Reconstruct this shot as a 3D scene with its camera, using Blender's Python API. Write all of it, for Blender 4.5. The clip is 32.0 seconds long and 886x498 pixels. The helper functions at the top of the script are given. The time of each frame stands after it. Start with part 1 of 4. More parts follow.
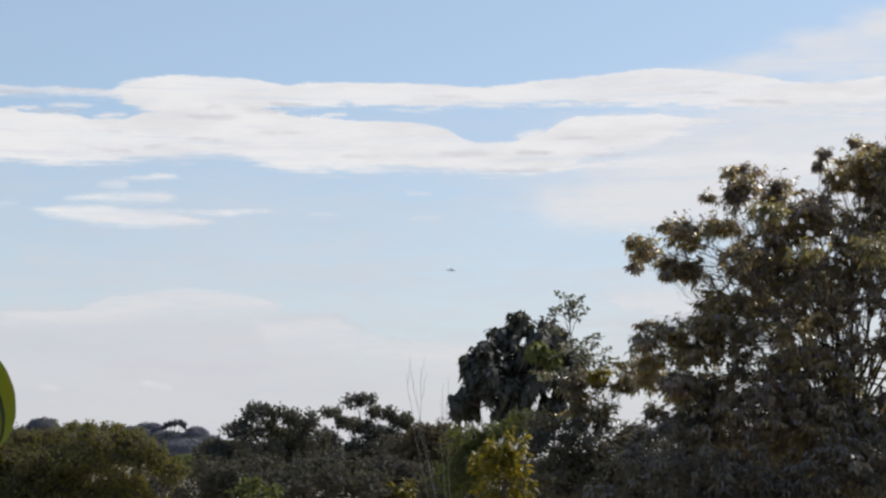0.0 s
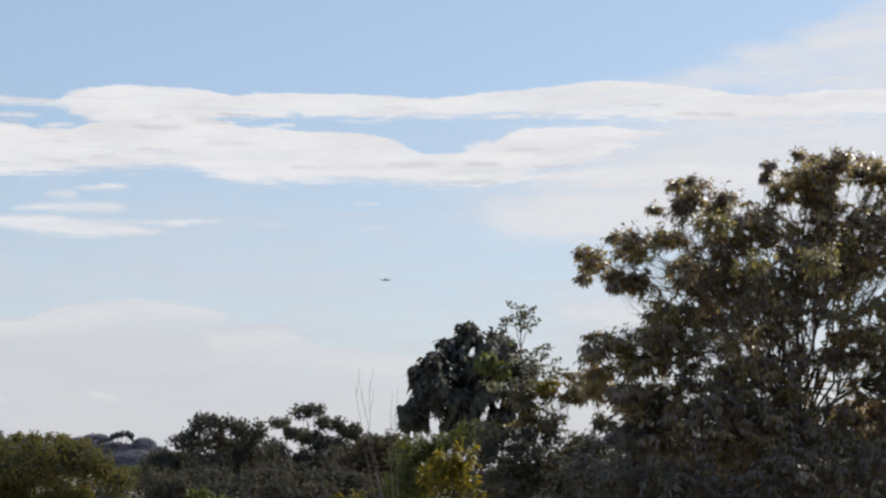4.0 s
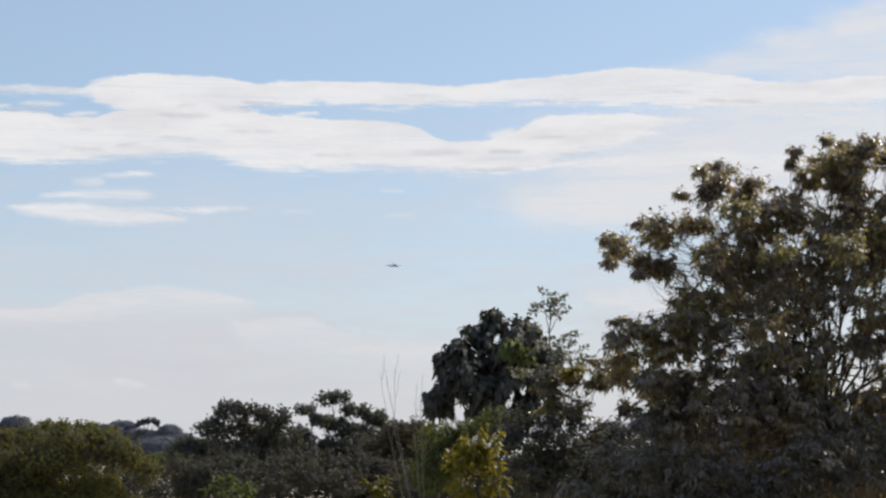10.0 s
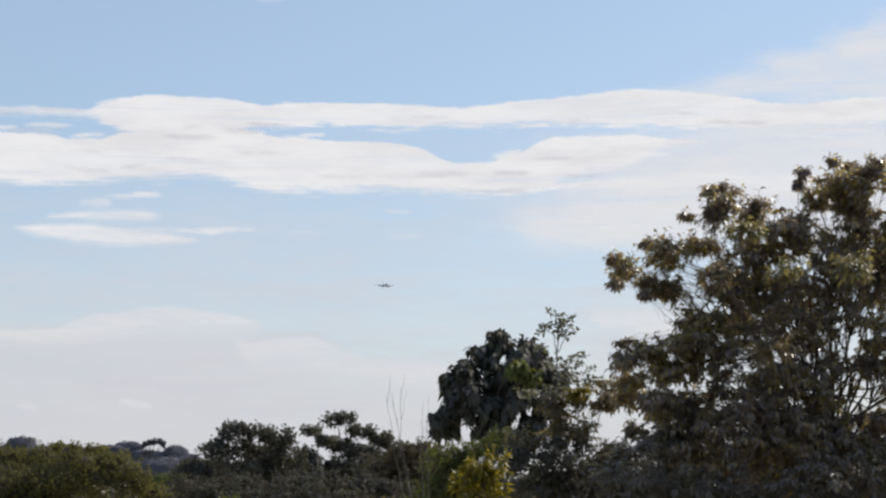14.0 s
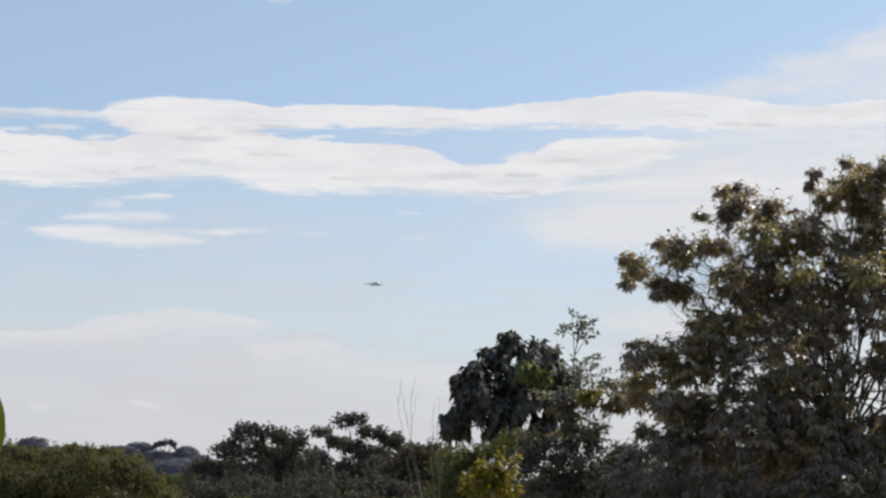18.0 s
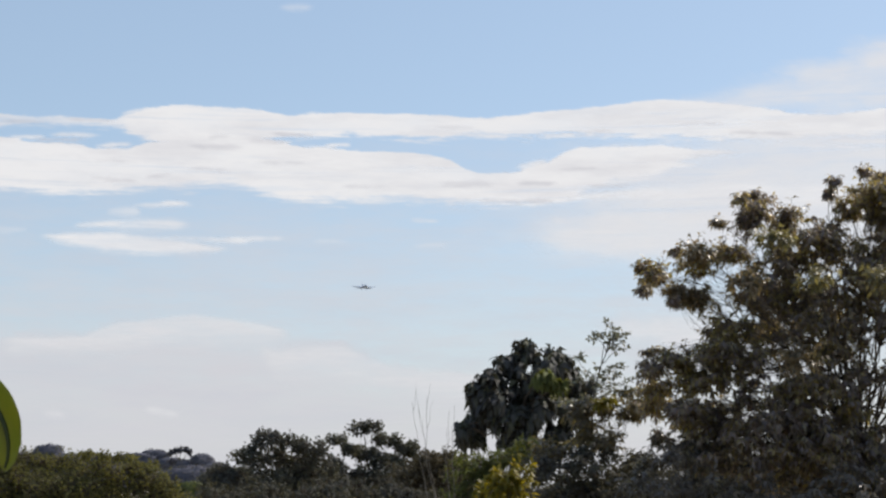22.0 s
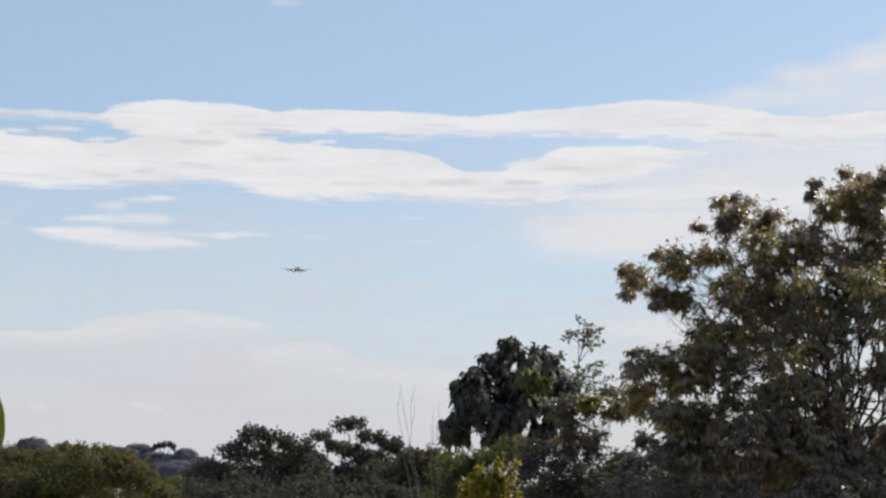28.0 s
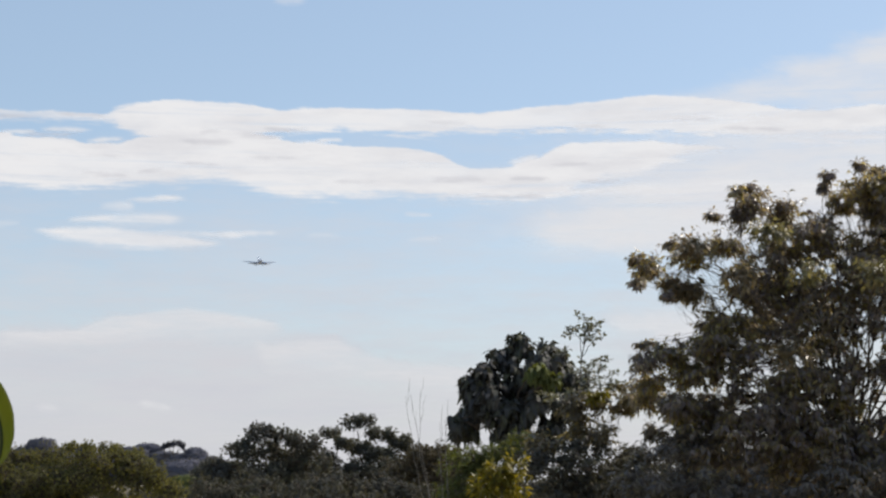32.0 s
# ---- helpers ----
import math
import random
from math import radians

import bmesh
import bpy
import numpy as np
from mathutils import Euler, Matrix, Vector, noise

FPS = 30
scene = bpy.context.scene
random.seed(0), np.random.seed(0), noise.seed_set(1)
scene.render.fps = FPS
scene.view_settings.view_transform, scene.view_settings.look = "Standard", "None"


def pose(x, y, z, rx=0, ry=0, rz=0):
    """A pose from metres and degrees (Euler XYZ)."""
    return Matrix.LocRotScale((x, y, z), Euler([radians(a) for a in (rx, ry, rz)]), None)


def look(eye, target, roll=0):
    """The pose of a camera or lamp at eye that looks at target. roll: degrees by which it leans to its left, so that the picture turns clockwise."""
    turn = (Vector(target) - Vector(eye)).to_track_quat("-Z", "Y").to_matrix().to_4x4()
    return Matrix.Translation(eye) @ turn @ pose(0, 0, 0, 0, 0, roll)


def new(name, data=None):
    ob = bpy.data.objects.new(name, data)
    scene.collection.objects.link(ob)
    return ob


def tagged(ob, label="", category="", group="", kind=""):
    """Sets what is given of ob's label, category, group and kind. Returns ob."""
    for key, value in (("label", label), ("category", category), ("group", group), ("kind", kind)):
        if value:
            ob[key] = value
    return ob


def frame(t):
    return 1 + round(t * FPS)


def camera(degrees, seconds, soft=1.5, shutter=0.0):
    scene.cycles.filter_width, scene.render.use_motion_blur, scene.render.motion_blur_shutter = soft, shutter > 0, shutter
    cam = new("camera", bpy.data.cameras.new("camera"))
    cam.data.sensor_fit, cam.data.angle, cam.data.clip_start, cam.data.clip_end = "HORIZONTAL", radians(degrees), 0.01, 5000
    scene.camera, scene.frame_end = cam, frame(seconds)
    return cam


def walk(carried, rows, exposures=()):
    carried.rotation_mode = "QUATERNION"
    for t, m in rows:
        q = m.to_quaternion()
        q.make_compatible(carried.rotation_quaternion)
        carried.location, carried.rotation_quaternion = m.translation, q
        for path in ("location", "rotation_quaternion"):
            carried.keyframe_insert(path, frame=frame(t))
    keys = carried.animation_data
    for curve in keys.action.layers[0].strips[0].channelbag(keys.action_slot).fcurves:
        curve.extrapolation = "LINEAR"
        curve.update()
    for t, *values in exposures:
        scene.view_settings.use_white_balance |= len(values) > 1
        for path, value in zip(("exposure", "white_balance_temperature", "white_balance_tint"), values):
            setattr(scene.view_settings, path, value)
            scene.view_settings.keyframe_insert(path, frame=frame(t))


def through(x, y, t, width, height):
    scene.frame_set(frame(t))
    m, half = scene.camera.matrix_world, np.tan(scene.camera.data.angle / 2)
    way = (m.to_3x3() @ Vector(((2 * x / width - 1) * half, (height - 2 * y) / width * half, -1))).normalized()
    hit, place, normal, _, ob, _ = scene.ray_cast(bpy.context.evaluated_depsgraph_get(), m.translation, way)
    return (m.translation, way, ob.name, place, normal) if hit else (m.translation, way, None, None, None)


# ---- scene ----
# One hand-held telephoto shot from a fixed stand: the camera only turns.
EYE = Vector((0, 0, 2.5))
cam = camera(30, 32.0, soft=2.45)
TURNS = [  # seconds, tilt up, turn to the left, roll
    (0, 7.25, 0.54, -0.13), (0.1, 7.28, 0.06, -0.13), (0.2, 7.30, -0.86, -0.13), (0.3, 7.32, -1.30, -0.14), (0.4, 7.35, -1.92, -0.15), (0.5, 7.41, -2.28,
    -0.03), (1, 7.41, -2.31, -0.16), (1.5, 7.63, -2.50, -0.32), (2, 7.70, -2.27, -0.46), (2.5, 7.54, -1.96, -0.52), (3, 7.73, -1.70, -0.39), (3.5, 7.71,
    -1.26, -0.23), (5.5, 7.30, -1.23, -0.28), (6, 7.62, -1.19, -0.20), (6.5, 7.85, -1.20, -0.33), (7, 7.67, -0.90, -0.45), (7.5, 7.61, -0.98, -0.28), (8,
    7.55, -0.89, -0.45), (8.5, 7.44, -0.87, -0.37), (9, 7.15, -0.85, -0.31), (9.5, 7.27, -0.40, -0.26), (10, 7.16, -0.37, -0.24), (10.5, 7.22, -0.23,
    -0.29), (11, 7.26, -0.30, -0.36), (11.5, 7.12, -0.64, -0.18), (12, 7.20, -0.37, -0.17), (12.5, 7.31, -0.24, -0.09), (13, 7.67, -0.00, 0.00), (13.5,
    7.88, -0.02, -0.16), (14, 7.88, -0.16, -0.21), (14.5, 7.89, -0.04, -0.27), (16.5, 8.00, -0.36, -0.28), (17, 8.11, -0.01, -0.12), (17.5, 7.95, 0.07,
    -0.08), (18, 7.93, 0.22, -0.09), (18.5, 8.20, 0.27, -0.07), (19, 8.25, 0.01, -0.14), (19.5, 8.40, 0.30, -0.07), (20, 8.41, 0.05, -0.06), (20.5, 8.05,
    0.34, -0.06), (21, 8.16, 0.66, 0.05), (21.5, 8.10, 0.69, 0.01), (22, 8.20, 0.76, 0.05), (22.5, 8.12, 0.62, 0.03), (23, 8.16, 0.65, 0.13), (23.5, 7.73,
    0.72, 0.05), (24, 7.86, 1.22, 0.15), (24.5, 7.73, 0.97, 0.26), (25, 7.95, 0.23, 0.12), (25.5, 7.69, 0.07, 0.29), (26, 7.78, 0.28, 0.30), (26.5, 7.80,
    0.34, 0.42), (28.5, 8.16, 0.27, 0.61), (29, 8.05, 0.30, 0.47), (29.5, 8.06, 0.22, 0.63), (29.7, 8.11, 0.24, 0.63), (30, 8.72, -0.76, 0.39), (30.5,
    9.14, -0.57, 0.49), (31, 8.55, -0.61, 0.36), (31.5, 8.33, 0.06, 0.23), (32, 7.99, 0.53, 0.07)]
walk(cam, [(t, pose(*EYE, 90 + up, 0, left) @ pose(0, 0, 0, 0, 0, roll)) for t, up, left, roll in TURNS],
     exposures=[(0, 0.0, 6600, 12), (32, 0.0, 6600, 12)])

# ---- light ----
SUN_SIDE, SUN_HIGH = 54, 46          # degrees right of straight ahead, above the horizon
world = bpy.data.worlds.new("world")
scene.world = world
world.use_nodes = True
wn = world.node_tree.nodes
sky = wn.new("ShaderNodeTexSky")
sky.sky_type, sky.sun_disc = "NISHITA", False
sky.sun_elevation, sky.sun_rotation = radians(SUN_HIGH), radians(SUN_SIDE)
sky.altitude, sky.air_density, sky.dust_density, sky.ozone_density = 50, 1.0, 0.8, 2.0
milk = wn.new("ShaderNodeMix")      # humid, milky air all round
milk.data_type, milk.inputs["Factor"].default_value = "RGBA", 0.42
milk.inputs["B"].default_value = (3.16, 4.14, 4.92, 1)
world.node_tree.links.new(sky.outputs[0], milk.inputs["A"])
world.node_tree.links.new(milk.outputs["Result"], wn["Background"].inputs[0])
wn["Background"].inputs[1].default_value = 0.142

sun = new("sun", bpy.data.lights.new("sun", "SUN"))
sun.data.energy, sun.data.angle, sun.data.color = 4.8, radians(0.53), (1.0, 0.93, 0.82)
a, e = radians(SUN_SIDE), radians(SUN_HIGH)
sun_way = Vector((math.sin(a) * math.cos(e), math.cos(a) * math.cos(e), math.sin(e)))
sun.matrix_world = look(sun_way * 60, (0, 0, 0))

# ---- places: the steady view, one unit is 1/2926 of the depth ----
STEADY = pose(*EYE, 90 + 7.67, 0, 0)
UNIT = math.tan(radians(15)) / 784


def way(u, v):
    return (STEADY.to_3x3() @ Vector(((u - 784) * UNIT, (441 - v) * UNIT, -1))).normalized()


def spot(u, v, d):
    """The point at horizontal depth d towards (u, v)."""
    w = way(u, v)
    return EYE + w * (d / w.y)


def seen_at(p):
    """Where rows of points lie in the steady view."""
    q = (np.asarray(p) - np.array(EYE)) @ np.array(STEADY.to_3x3())
    return 784 - q[:, 0] / q[:, 2] / UNIT, 441 + q[:, 1] / q[:, 2] / UNIT


def size(n, d):
    return n * UNIT * d


# ---- materials ----
def material(name):
    m = bpy.data.materials.new(name)
    m.use_nodes = True
    return m, m.node_tree.nodes, m.node_tree.links


def ramp(nodes, stops):
    r = nodes.new("ShaderNodeValToRGB")
    while len(r.color_ramp.elements) < len(stops):
        r.color_ramp.elements.new(0.5)
    for el, (p, c) in zip(r.color_ramp.elements, stops):
        el.position, el.color = p, (*c, 1)
    return r


def noise_node(nodes, links, scale, detail=4, stretch=(1, 1, 1), rough=0.55):
    tc, mp, n = nodes.new("ShaderNodeTexCoord"), nodes.new("ShaderNodeMapping"), nodes.new("ShaderNodeTexNoise")
    mp.inputs["Scale"].default_value = stretch
    n.inputs["Scale"].default_value, n.inputs["Detail"].default_value, n.inputs["Roughness"].default_value = scale, detail, rough
    links.new(tc.outputs["Object"], mp.inputs[0])
    links.new(mp.outputs[0], n.inputs["Vector"])
    return n


def leaf_material(name, stops, gloss=0.4, through=0.35, patch=1.2, sheen=0.85, wax=0.0):
    """Leaves: hue varies leaf by leaf and patch by patch; part of the light passes through the blade."""
    m, n, l = material(name)
    geo, info = n.new("ShaderNodeNewGeometry"), n.new("ShaderNodeObjectInfo")
    big = noise_node(n, l, patch, 2)
    mix = n.new("ShaderNodeMath"); mix.operation = "MULTIPLY_ADD"
    mix.inputs[1].default_value = 0.55
    off = n.new("ShaderNodeMath"); off.operation = "MULTIPLY_ADD"
    off.inputs[1].default_value = 0.75
    off.inputs[2].default_value = -0.27
    l.new(big.outputs["Fac"], off.inputs[0])
    l.new(geo.outputs["Random Per Island"], mix.inputs[0])
    l.new(off.outputs[0], mix.inputs[2])
    add = n.new("ShaderNodeMath"); add.operation = "MULTIPLY_ADD"
    add.inputs[1].default_value = 0.2
    l.new(info.outputs["Random"], add.inputs[0])
    l.new(mix.outputs[0], add.inputs[2])
    col = ramp(n, stops)
    l.new(add.outputs[0], col.inputs[0])
    b = n["Principled BSDF"]
    b.inputs["Roughness"].default_value = gloss
    b.inputs["Specular IOR Level"].default_value = sheen
    b.inputs["Coat Weight"].default_value, b.inputs["Coat Roughness"].default_value = wax, 0.24
    l.new(col.outputs[0], b.inputs["Base Color"])
    tr, ms = n.new("ShaderNodeBsdfTranslucent"), n.new("ShaderNodeMixShader")
    warm = n.new("ShaderNodeMix"); warm.data_type, warm.blend_type = "RGBA", "MULTIPLY"
    warm.inputs["Factor"].default_value = 1
    l.new(col.outputs[0], warm.inputs["A"])
    warm.inputs["B"].default_value = (1.42, 1.32, 0.68, 1)
    l.new(warm.outputs["Result"], tr.inputs[0])
    ms.inputs[0].default_value = through
    l.new(b.outputs[0], ms.inputs[1])
    l.new(tr.outputs[0], ms.inputs[2])
    l.new(ms.outputs[0], n["Material Output"].inputs[0])
    return m


def solid_material(name, dark, light, scale, rough=0.8, metal=0.0, stretch=(1, 1, 1), bump=0.3):
    m, n, l = material(name)
    no = noise_node(n, l, scale, 6, stretch)
    col = ramp(n, [(0.3, dark), (0.7, light)])
    l.new(no.outputs["Fac"], col.inputs[0])
    b = n["Principled BSDF"]
    b.inputs["Roughness"].default_value, b.inputs["Metallic"].default_value = rough, metal
    l.new(col.outputs[0], b.inputs["Base Color"])
    if bump:
        bp = n.new("ShaderNodeBump")
        bp.inputs["Strength"].default_value, bp.inputs["Distance"].default_value = bump, 0.02
        l.new(no.outputs["Fac"], bp.inputs["Height"])
        l.new(bp.outputs[0], b.inputs["Normal"])
    return m


def cloud_material(name, dull=(0.70, 0.71, 0.745), bright=(0.85, 0.85, 0.86), gaps=0.6):
    """White cloud: thins out by the mesh's own density and by fine streaks."""
    m, n, l = material(name)
    at = n.new("ShaderNodeAttribute")
    at.attribute_name = "thickness"
    fine = noise_node(n, l, 0.016, 8, (0.4, 0.4, 1.6), 0.65)
    mid = noise_node(n, l, 0.003, 5, (0.4, 0.4, 3.0), 0.6)
    s = n.new("ShaderNodeMath"); s.operation = "ADD"
    l.new(fine.outputs["Fac"], s.inputs[0]); l.new(mid.outputs["Fac"], s.inputs[1])
    k = n.new("ShaderNodeMath"); k.operation = "MULTIPLY_ADD"
    k.inputs[1].default_value, k.inputs[2].default_value = 2.8, -1.95
    l.new(s.outputs[0], k.inputs[0])
    thin = n.new("ShaderNodeMath"); thin.operation = "MULTIPLY_ADD"      # density * (1 + streaks * (1 - density))
    inv = n.new("ShaderNodeMath"); inv.operation = "SUBTRACT"
    inv.inputs[0].default_value = 1.1
    l.new(at.outputs["Fac"], inv.inputs[1])
    w = n.new("ShaderNodeMath"); w.operation = "MULTIPLY"
    k2 = n.new("ShaderNodeMath"); k2.operation = "SUBTRACT"
    l.new(k.outputs[0], k2.inputs[0]); k2.inputs[1].default_value = 0.85
    l.new(k2.outputs[0], w.inputs[0]); l.new(inv.outputs[0], w.inputs[1])
    w2 = n.new("ShaderNodeMath"); w2.operation = "MULTIPLY"
    w2.use_clamp = False
    l.new(w.outputs[0], w2.inputs[0]); l.new(at.outputs["Fac"], w2.inputs[1])
    tot = n.new("ShaderNodeMath"); tot.operation = "ADD"; tot.use_clamp = True
    l.new(w2.outputs[0], tot.inputs[0]); l.new(at.outputs["Fac"], tot.inputs[1])
    shade = ramp(n, [(0.3, dull), (0.55, bright)])
    streak = noise_node(n, l, 0.006, 8, (0.4, 0.4, 2.2), 0.65)
    l.new(streak.outputs["Fac"], shade.inputs[0])
    gap = noise_node(n, l, 0.01, 5, (0.22, 0.22, 7.0), 0.55)
    cut = ramp(n, [(0.55, (1, 1, 1)), (0.68, (gaps, gaps, gaps))])
    l.new(gap.outputs["Fac"], cut.inputs[0])
    veil = n.new("ShaderNodeMath"); veil.operation = "MULTIPLY"
    l.new(tot.outputs[0], veil.inputs[0]); l.new(cut.outputs[0], veil.inputs[1])
    # the clouds' sunlit white and duller grey are given as glow
    glow, clear, out = (n.new(x) for x in ("ShaderNodeEmission", "ShaderNodeBsdfTransparent", "ShaderNodeMixShader"))
    l.new(shade.outputs[0], glow.inputs[0])
    l.new(veil.outputs[0], out.inputs[0])
    l.new(clear.outputs[0], out.inputs[1]); l.new(glow.outputs[0], out.inputs[2])
    l.new(out.outputs[0], n["Material Output"].inputs[0])
    return m


GREEN_DARK = [(0.0, (0.0552, 0.054, 0.06)), (0.5, (0.066, 0.066, 0.06)), (0.85, (0.09, 0.0936, 0.0528)), (1.0, (0.156, 0.162, 0.054))]
M_BIG = leaf_material("glossy olive leaves", [(0.0, (0.172, 0.140, 0.180)), (0.4, (0.202, 0.165, 0.172)), (0.65, (0.255, 0.212, 0.12)), (0.85, (0.345, 0.285, 0.095)), (1.0, (0.42, 0.31, 0.15))], 0.4, 0.6, 0.9, 1.0, 0.8)
# the next two are kept dark: the shade under the trees is in their colour
M_UNDER = leaf_material("undergrowth leaves darkened for shade", [(0.0, (0.078, 0.076, 0.077)), (0.5, (0.088, 0.085, 0.073)), (0.85, (0.104, 0.099, 0.066)), (1.0, (0.135, 0.124, 0.066))], 0.85, 0.2, 1.2, 0.1)
M_THICKET = leaf_material("glossy thicket leaves darkened for shade", [(0.0, (0.098, 0.088, 0.094)), (0.6, (0.118, 0.104, 0.096)), (1.0, (0.22, 0.19, 0.10))], 0.4, 0.35, 1.2, 0.4, 0.25)
M_OCHRE = leaf_material("yellowing leaves", [(0.0, (0.095, 0.0855, 0.065)), (0.5, (0.162, 0.133, 0.0845)), (1.0, (0.285, 0.199, 0.117))], 0.35, 0.45)
M_SPRAY = leaf_material("light olive leaves", [(0.0, (0.14, 0.13, 0.10)), (0.5, (0.18, 0.165, 0.085)), (1.0, (0.25, 0.22, 0.08))], 0.4, 0.5, 1.2, 0.9)
M_DOME = leaf_material("broad dark leaves", GREEN_DARK, 0.6, 0.15, 0.6, 0.12)
M_SHRUB = leaf_material("dusty shrub leaves", [(0.0, (0.105, 0.09, 0.083)), (0.5, (0.132, 0.113, 0.08)), (0.8, (0.20, 0.165, 0.078)), (1.0, (0.33, 0.268, 0.125))], 0.35, 0.45, 1.2, 0.5, 0.4)
M_YELLOW = leaf_material("yellow green leaves", [(0.0, (0.055, 0.06, 0.012)), (0.5, (0.14, 0.125, 0.014)), (1.0, (0.29, 0.225, 0.02))], 0.5, 0.45, 2.0, 0.4)
M_FRESH = leaf_material("fresh green and sunlit leaves", [(0.0, (0.062, 0.07, 0.034)), (0.5, (0.092, 0.108, 0.036)), (1.0, (0.16, 0.175, 0.042))], 0.7, 0.3, 1.2, 0.25)
M_SPRIG = leaf_material("grey-green sapling leaves", [(0.0, (0.12, 0.125, 0.115)), (0.5, (0.14, 0.145, 0.12)), (1.0, (0.18, 0.18, 0.12))], 0.6, 0.25, 1.2, 0.5)
M_OLIVE = leaf_material("fine olive leaves", [(0.0, (0.10, 0.106, 0.078)), (0.4, (0.134, 0.134, 0.066)), (0.7, (0.205, 0.188, 0.046)), (1.0, (0.34, 0.295, 0.04))], 0.8, 0.45, 0.6, 0.2)
M_MID = leaf_material("dark grove leaves", [(0.0, (0.0682, 0.0682, 0.0726)), (0.5, (0.088, 0.088, 0.0748)), (1.0, (0.16, 0.150, 0.08))], 0.6, 0.3, 0.5, 0.25)
M_RUST = leaf_material("rusty brown leaves", [(0.0, (0.07, 0.062, 0.052)), (0.5, (0.09, 0.076, 0.052)), (1.0, (0.14, 0.11, 0.055))], 0.8, 0.2, 1.2, 0.2)
# the blue of the distant haze is painted into these leaves
M_FAR = leaf_material("far leaves tinted with haze", [(0.0, (0.10, 0.104, 0.145)), (0.5, (0.118, 0.12, 0.155)), (1.0, (0.14, 0.137, 0.155))], 0.9, 0.25, 0.05, 0.1)
M_BARK = solid_material("brown bark", (0.05, 0.04, 0.03), (0.13, 0.10, 0.075), 6, 0.9, 0, (4, 4, 1), 0.6)
M_PALE = solid_material("pale dry twigs", (0.10, 0.09, 0.08), (0.18, 0.16, 0.14), 9, 0.85)
# ground stays out of view; its pale colour is chosen to bounce light upward
M_GROUND = solid_material("pale ground for bounced light", (0.20, 0.17, 0.12), (0.33, 0.29, 0.21), 0.8, 0.95, 0, (1, 1, 1), 0.5)
M_CLOUD = cloud_material("white cloud", (0.685, 0.70, 0.735), (0.815, 0.83, 0.845), 0.75)
M_HAZE = cloud_material("pale grey haze cloud", (0.59, 0.615, 0.675), (0.63, 0.645, 0.687), 0.9)
M_FOLD_SHADE = cloud_material("painted shade of a cloud fold", (0.52, 0.54, 0.59), (0.60, 0.61, 0.65), 0.95)
M_VEIL = cloud_material("pale high veil", (0.70, 0.725, 0.77), (0.76, 0.77, 0.785), 0.75)
M_WHITE = solid_material("pale aircraft paint", (0.30, 0.34, 0.42), (0.36, 0.40, 0.48), 0.6, 0.35, 0, (1, 1, 1), 0)
# wing and belly paint carry the blue of the haze in front of them
M_GREY = solid_material("grey wing paint tinted with haze", (0.23, 0.30, 0.45), (0.29, 0.36, 0.51), 0.5, 0.4, 0, (1, 1, 1), 0)
M_BELLY = solid_material("belly paint with shade and haze", (0.15, 0.21, 0.34), (0.20, 0.26, 0.39), 0.5, 0.4, 0, (1, 1, 1), 0)
M_DARK = solid_material("dark glass and rubber", (0.012, 0.013, 0.015), (0.02, 0.02, 0.023), 1.0, 0.25, 0, (1, 1, 1), 0)
M_METAL = solid_material("bare metal", (0.45, 0.45, 0.46), (0.58, 0.58, 0.58), 1.0, 0.3, 0.9, (1, 1, 1), 0)


# ---- building helpers ----
def thing(name, place, label, category, group="", kind=""):
    ob = new(name)
    ob.location = place
    return tagged(ob, label, category, group, kind)


def mesh_of(name, verts, tris, mat, smooth=False):
    """A mesh out of numpy rows of vertices and triangles."""
    verts, tris = np.asarray(verts, np.float32), np.asarray(tris, np.int32)
    me = bpy.data.meshes.new(name)
    me.vertices.add(len(verts)); me.vertices.foreach_set("co", verts.ravel())
    me.loops.add(tris.size); me.loops.foreach_set("vertex_index", tris.ravel())
    me.polygons.add(len(tris)); me.polygons.foreach_set("loop_start", np.arange(0, tris.size, 3, dtype=np.int32))
    me.update(calc_edges=True)
    me.materials.append(mat)
    if smooth:
        me.polygons.foreach_set("use_smooth", np.ones(len(tris), bool))
    me.validate()
    return me


def piece(name, me, parent, label=""):
    ob = new(name, me)
    ob.parent = parent
    return tagged(ob, label)


def part(name, bm, mat, parent, label="", smooth=False):
    me = bpy.data.meshes.new(name)
    if smooth:
        for f in bm.faces:
            f.smooth = True
    bm.to_mesh(me)
    bm.free()
    me.materials.append(mat)
    return piece(name, me, parent, label)


def unit_rows(a):
    return a / np.maximum(np.linalg.norm(a, axis=1, keepdims=True), 1e-9)


def leaf_rows(rng, base, dirs, length, width, sag=0.0, facing=None):
    """Folded five-point blades at base along dirs."""
    n = len(base)
    side = unit_rows(np.cross(dirs, rng.normal(size=(n, 3)) * 0.6 + ((0, 0, 1) if facing is None else facing)))
    norm = np.cross(side, dirs)
    L = (length * rng.uniform(0.7, 1.2, n))[:, None]
    W = (width * rng.uniform(0.75, 1.2, n))[:, None]
    mid = base + dirs * L * 0.5
    tip = base + dirs * L - norm * L * rng.uniform(0.0, 0.3, n)[:, None]
    tip[:, 2:] -= L * sag * rng.uniform(0.3, 1.3, n)[:, None]
    left, right = mid + side * W / 2 + norm * W * 0.16, mid - side * W / 2 + norm * W * 0.16
    v = np.stack([base, left, mid + norm * L * 0.05, right, tip], 1).reshape(-1, 3)
    t = np.array([[0, 2, 1], [0, 3, 2], [1, 2, 4], [2, 3, 4]])
    return v, (t[None] + 5 * np.arange(n)[:, None, None]).reshape(-1, 3)


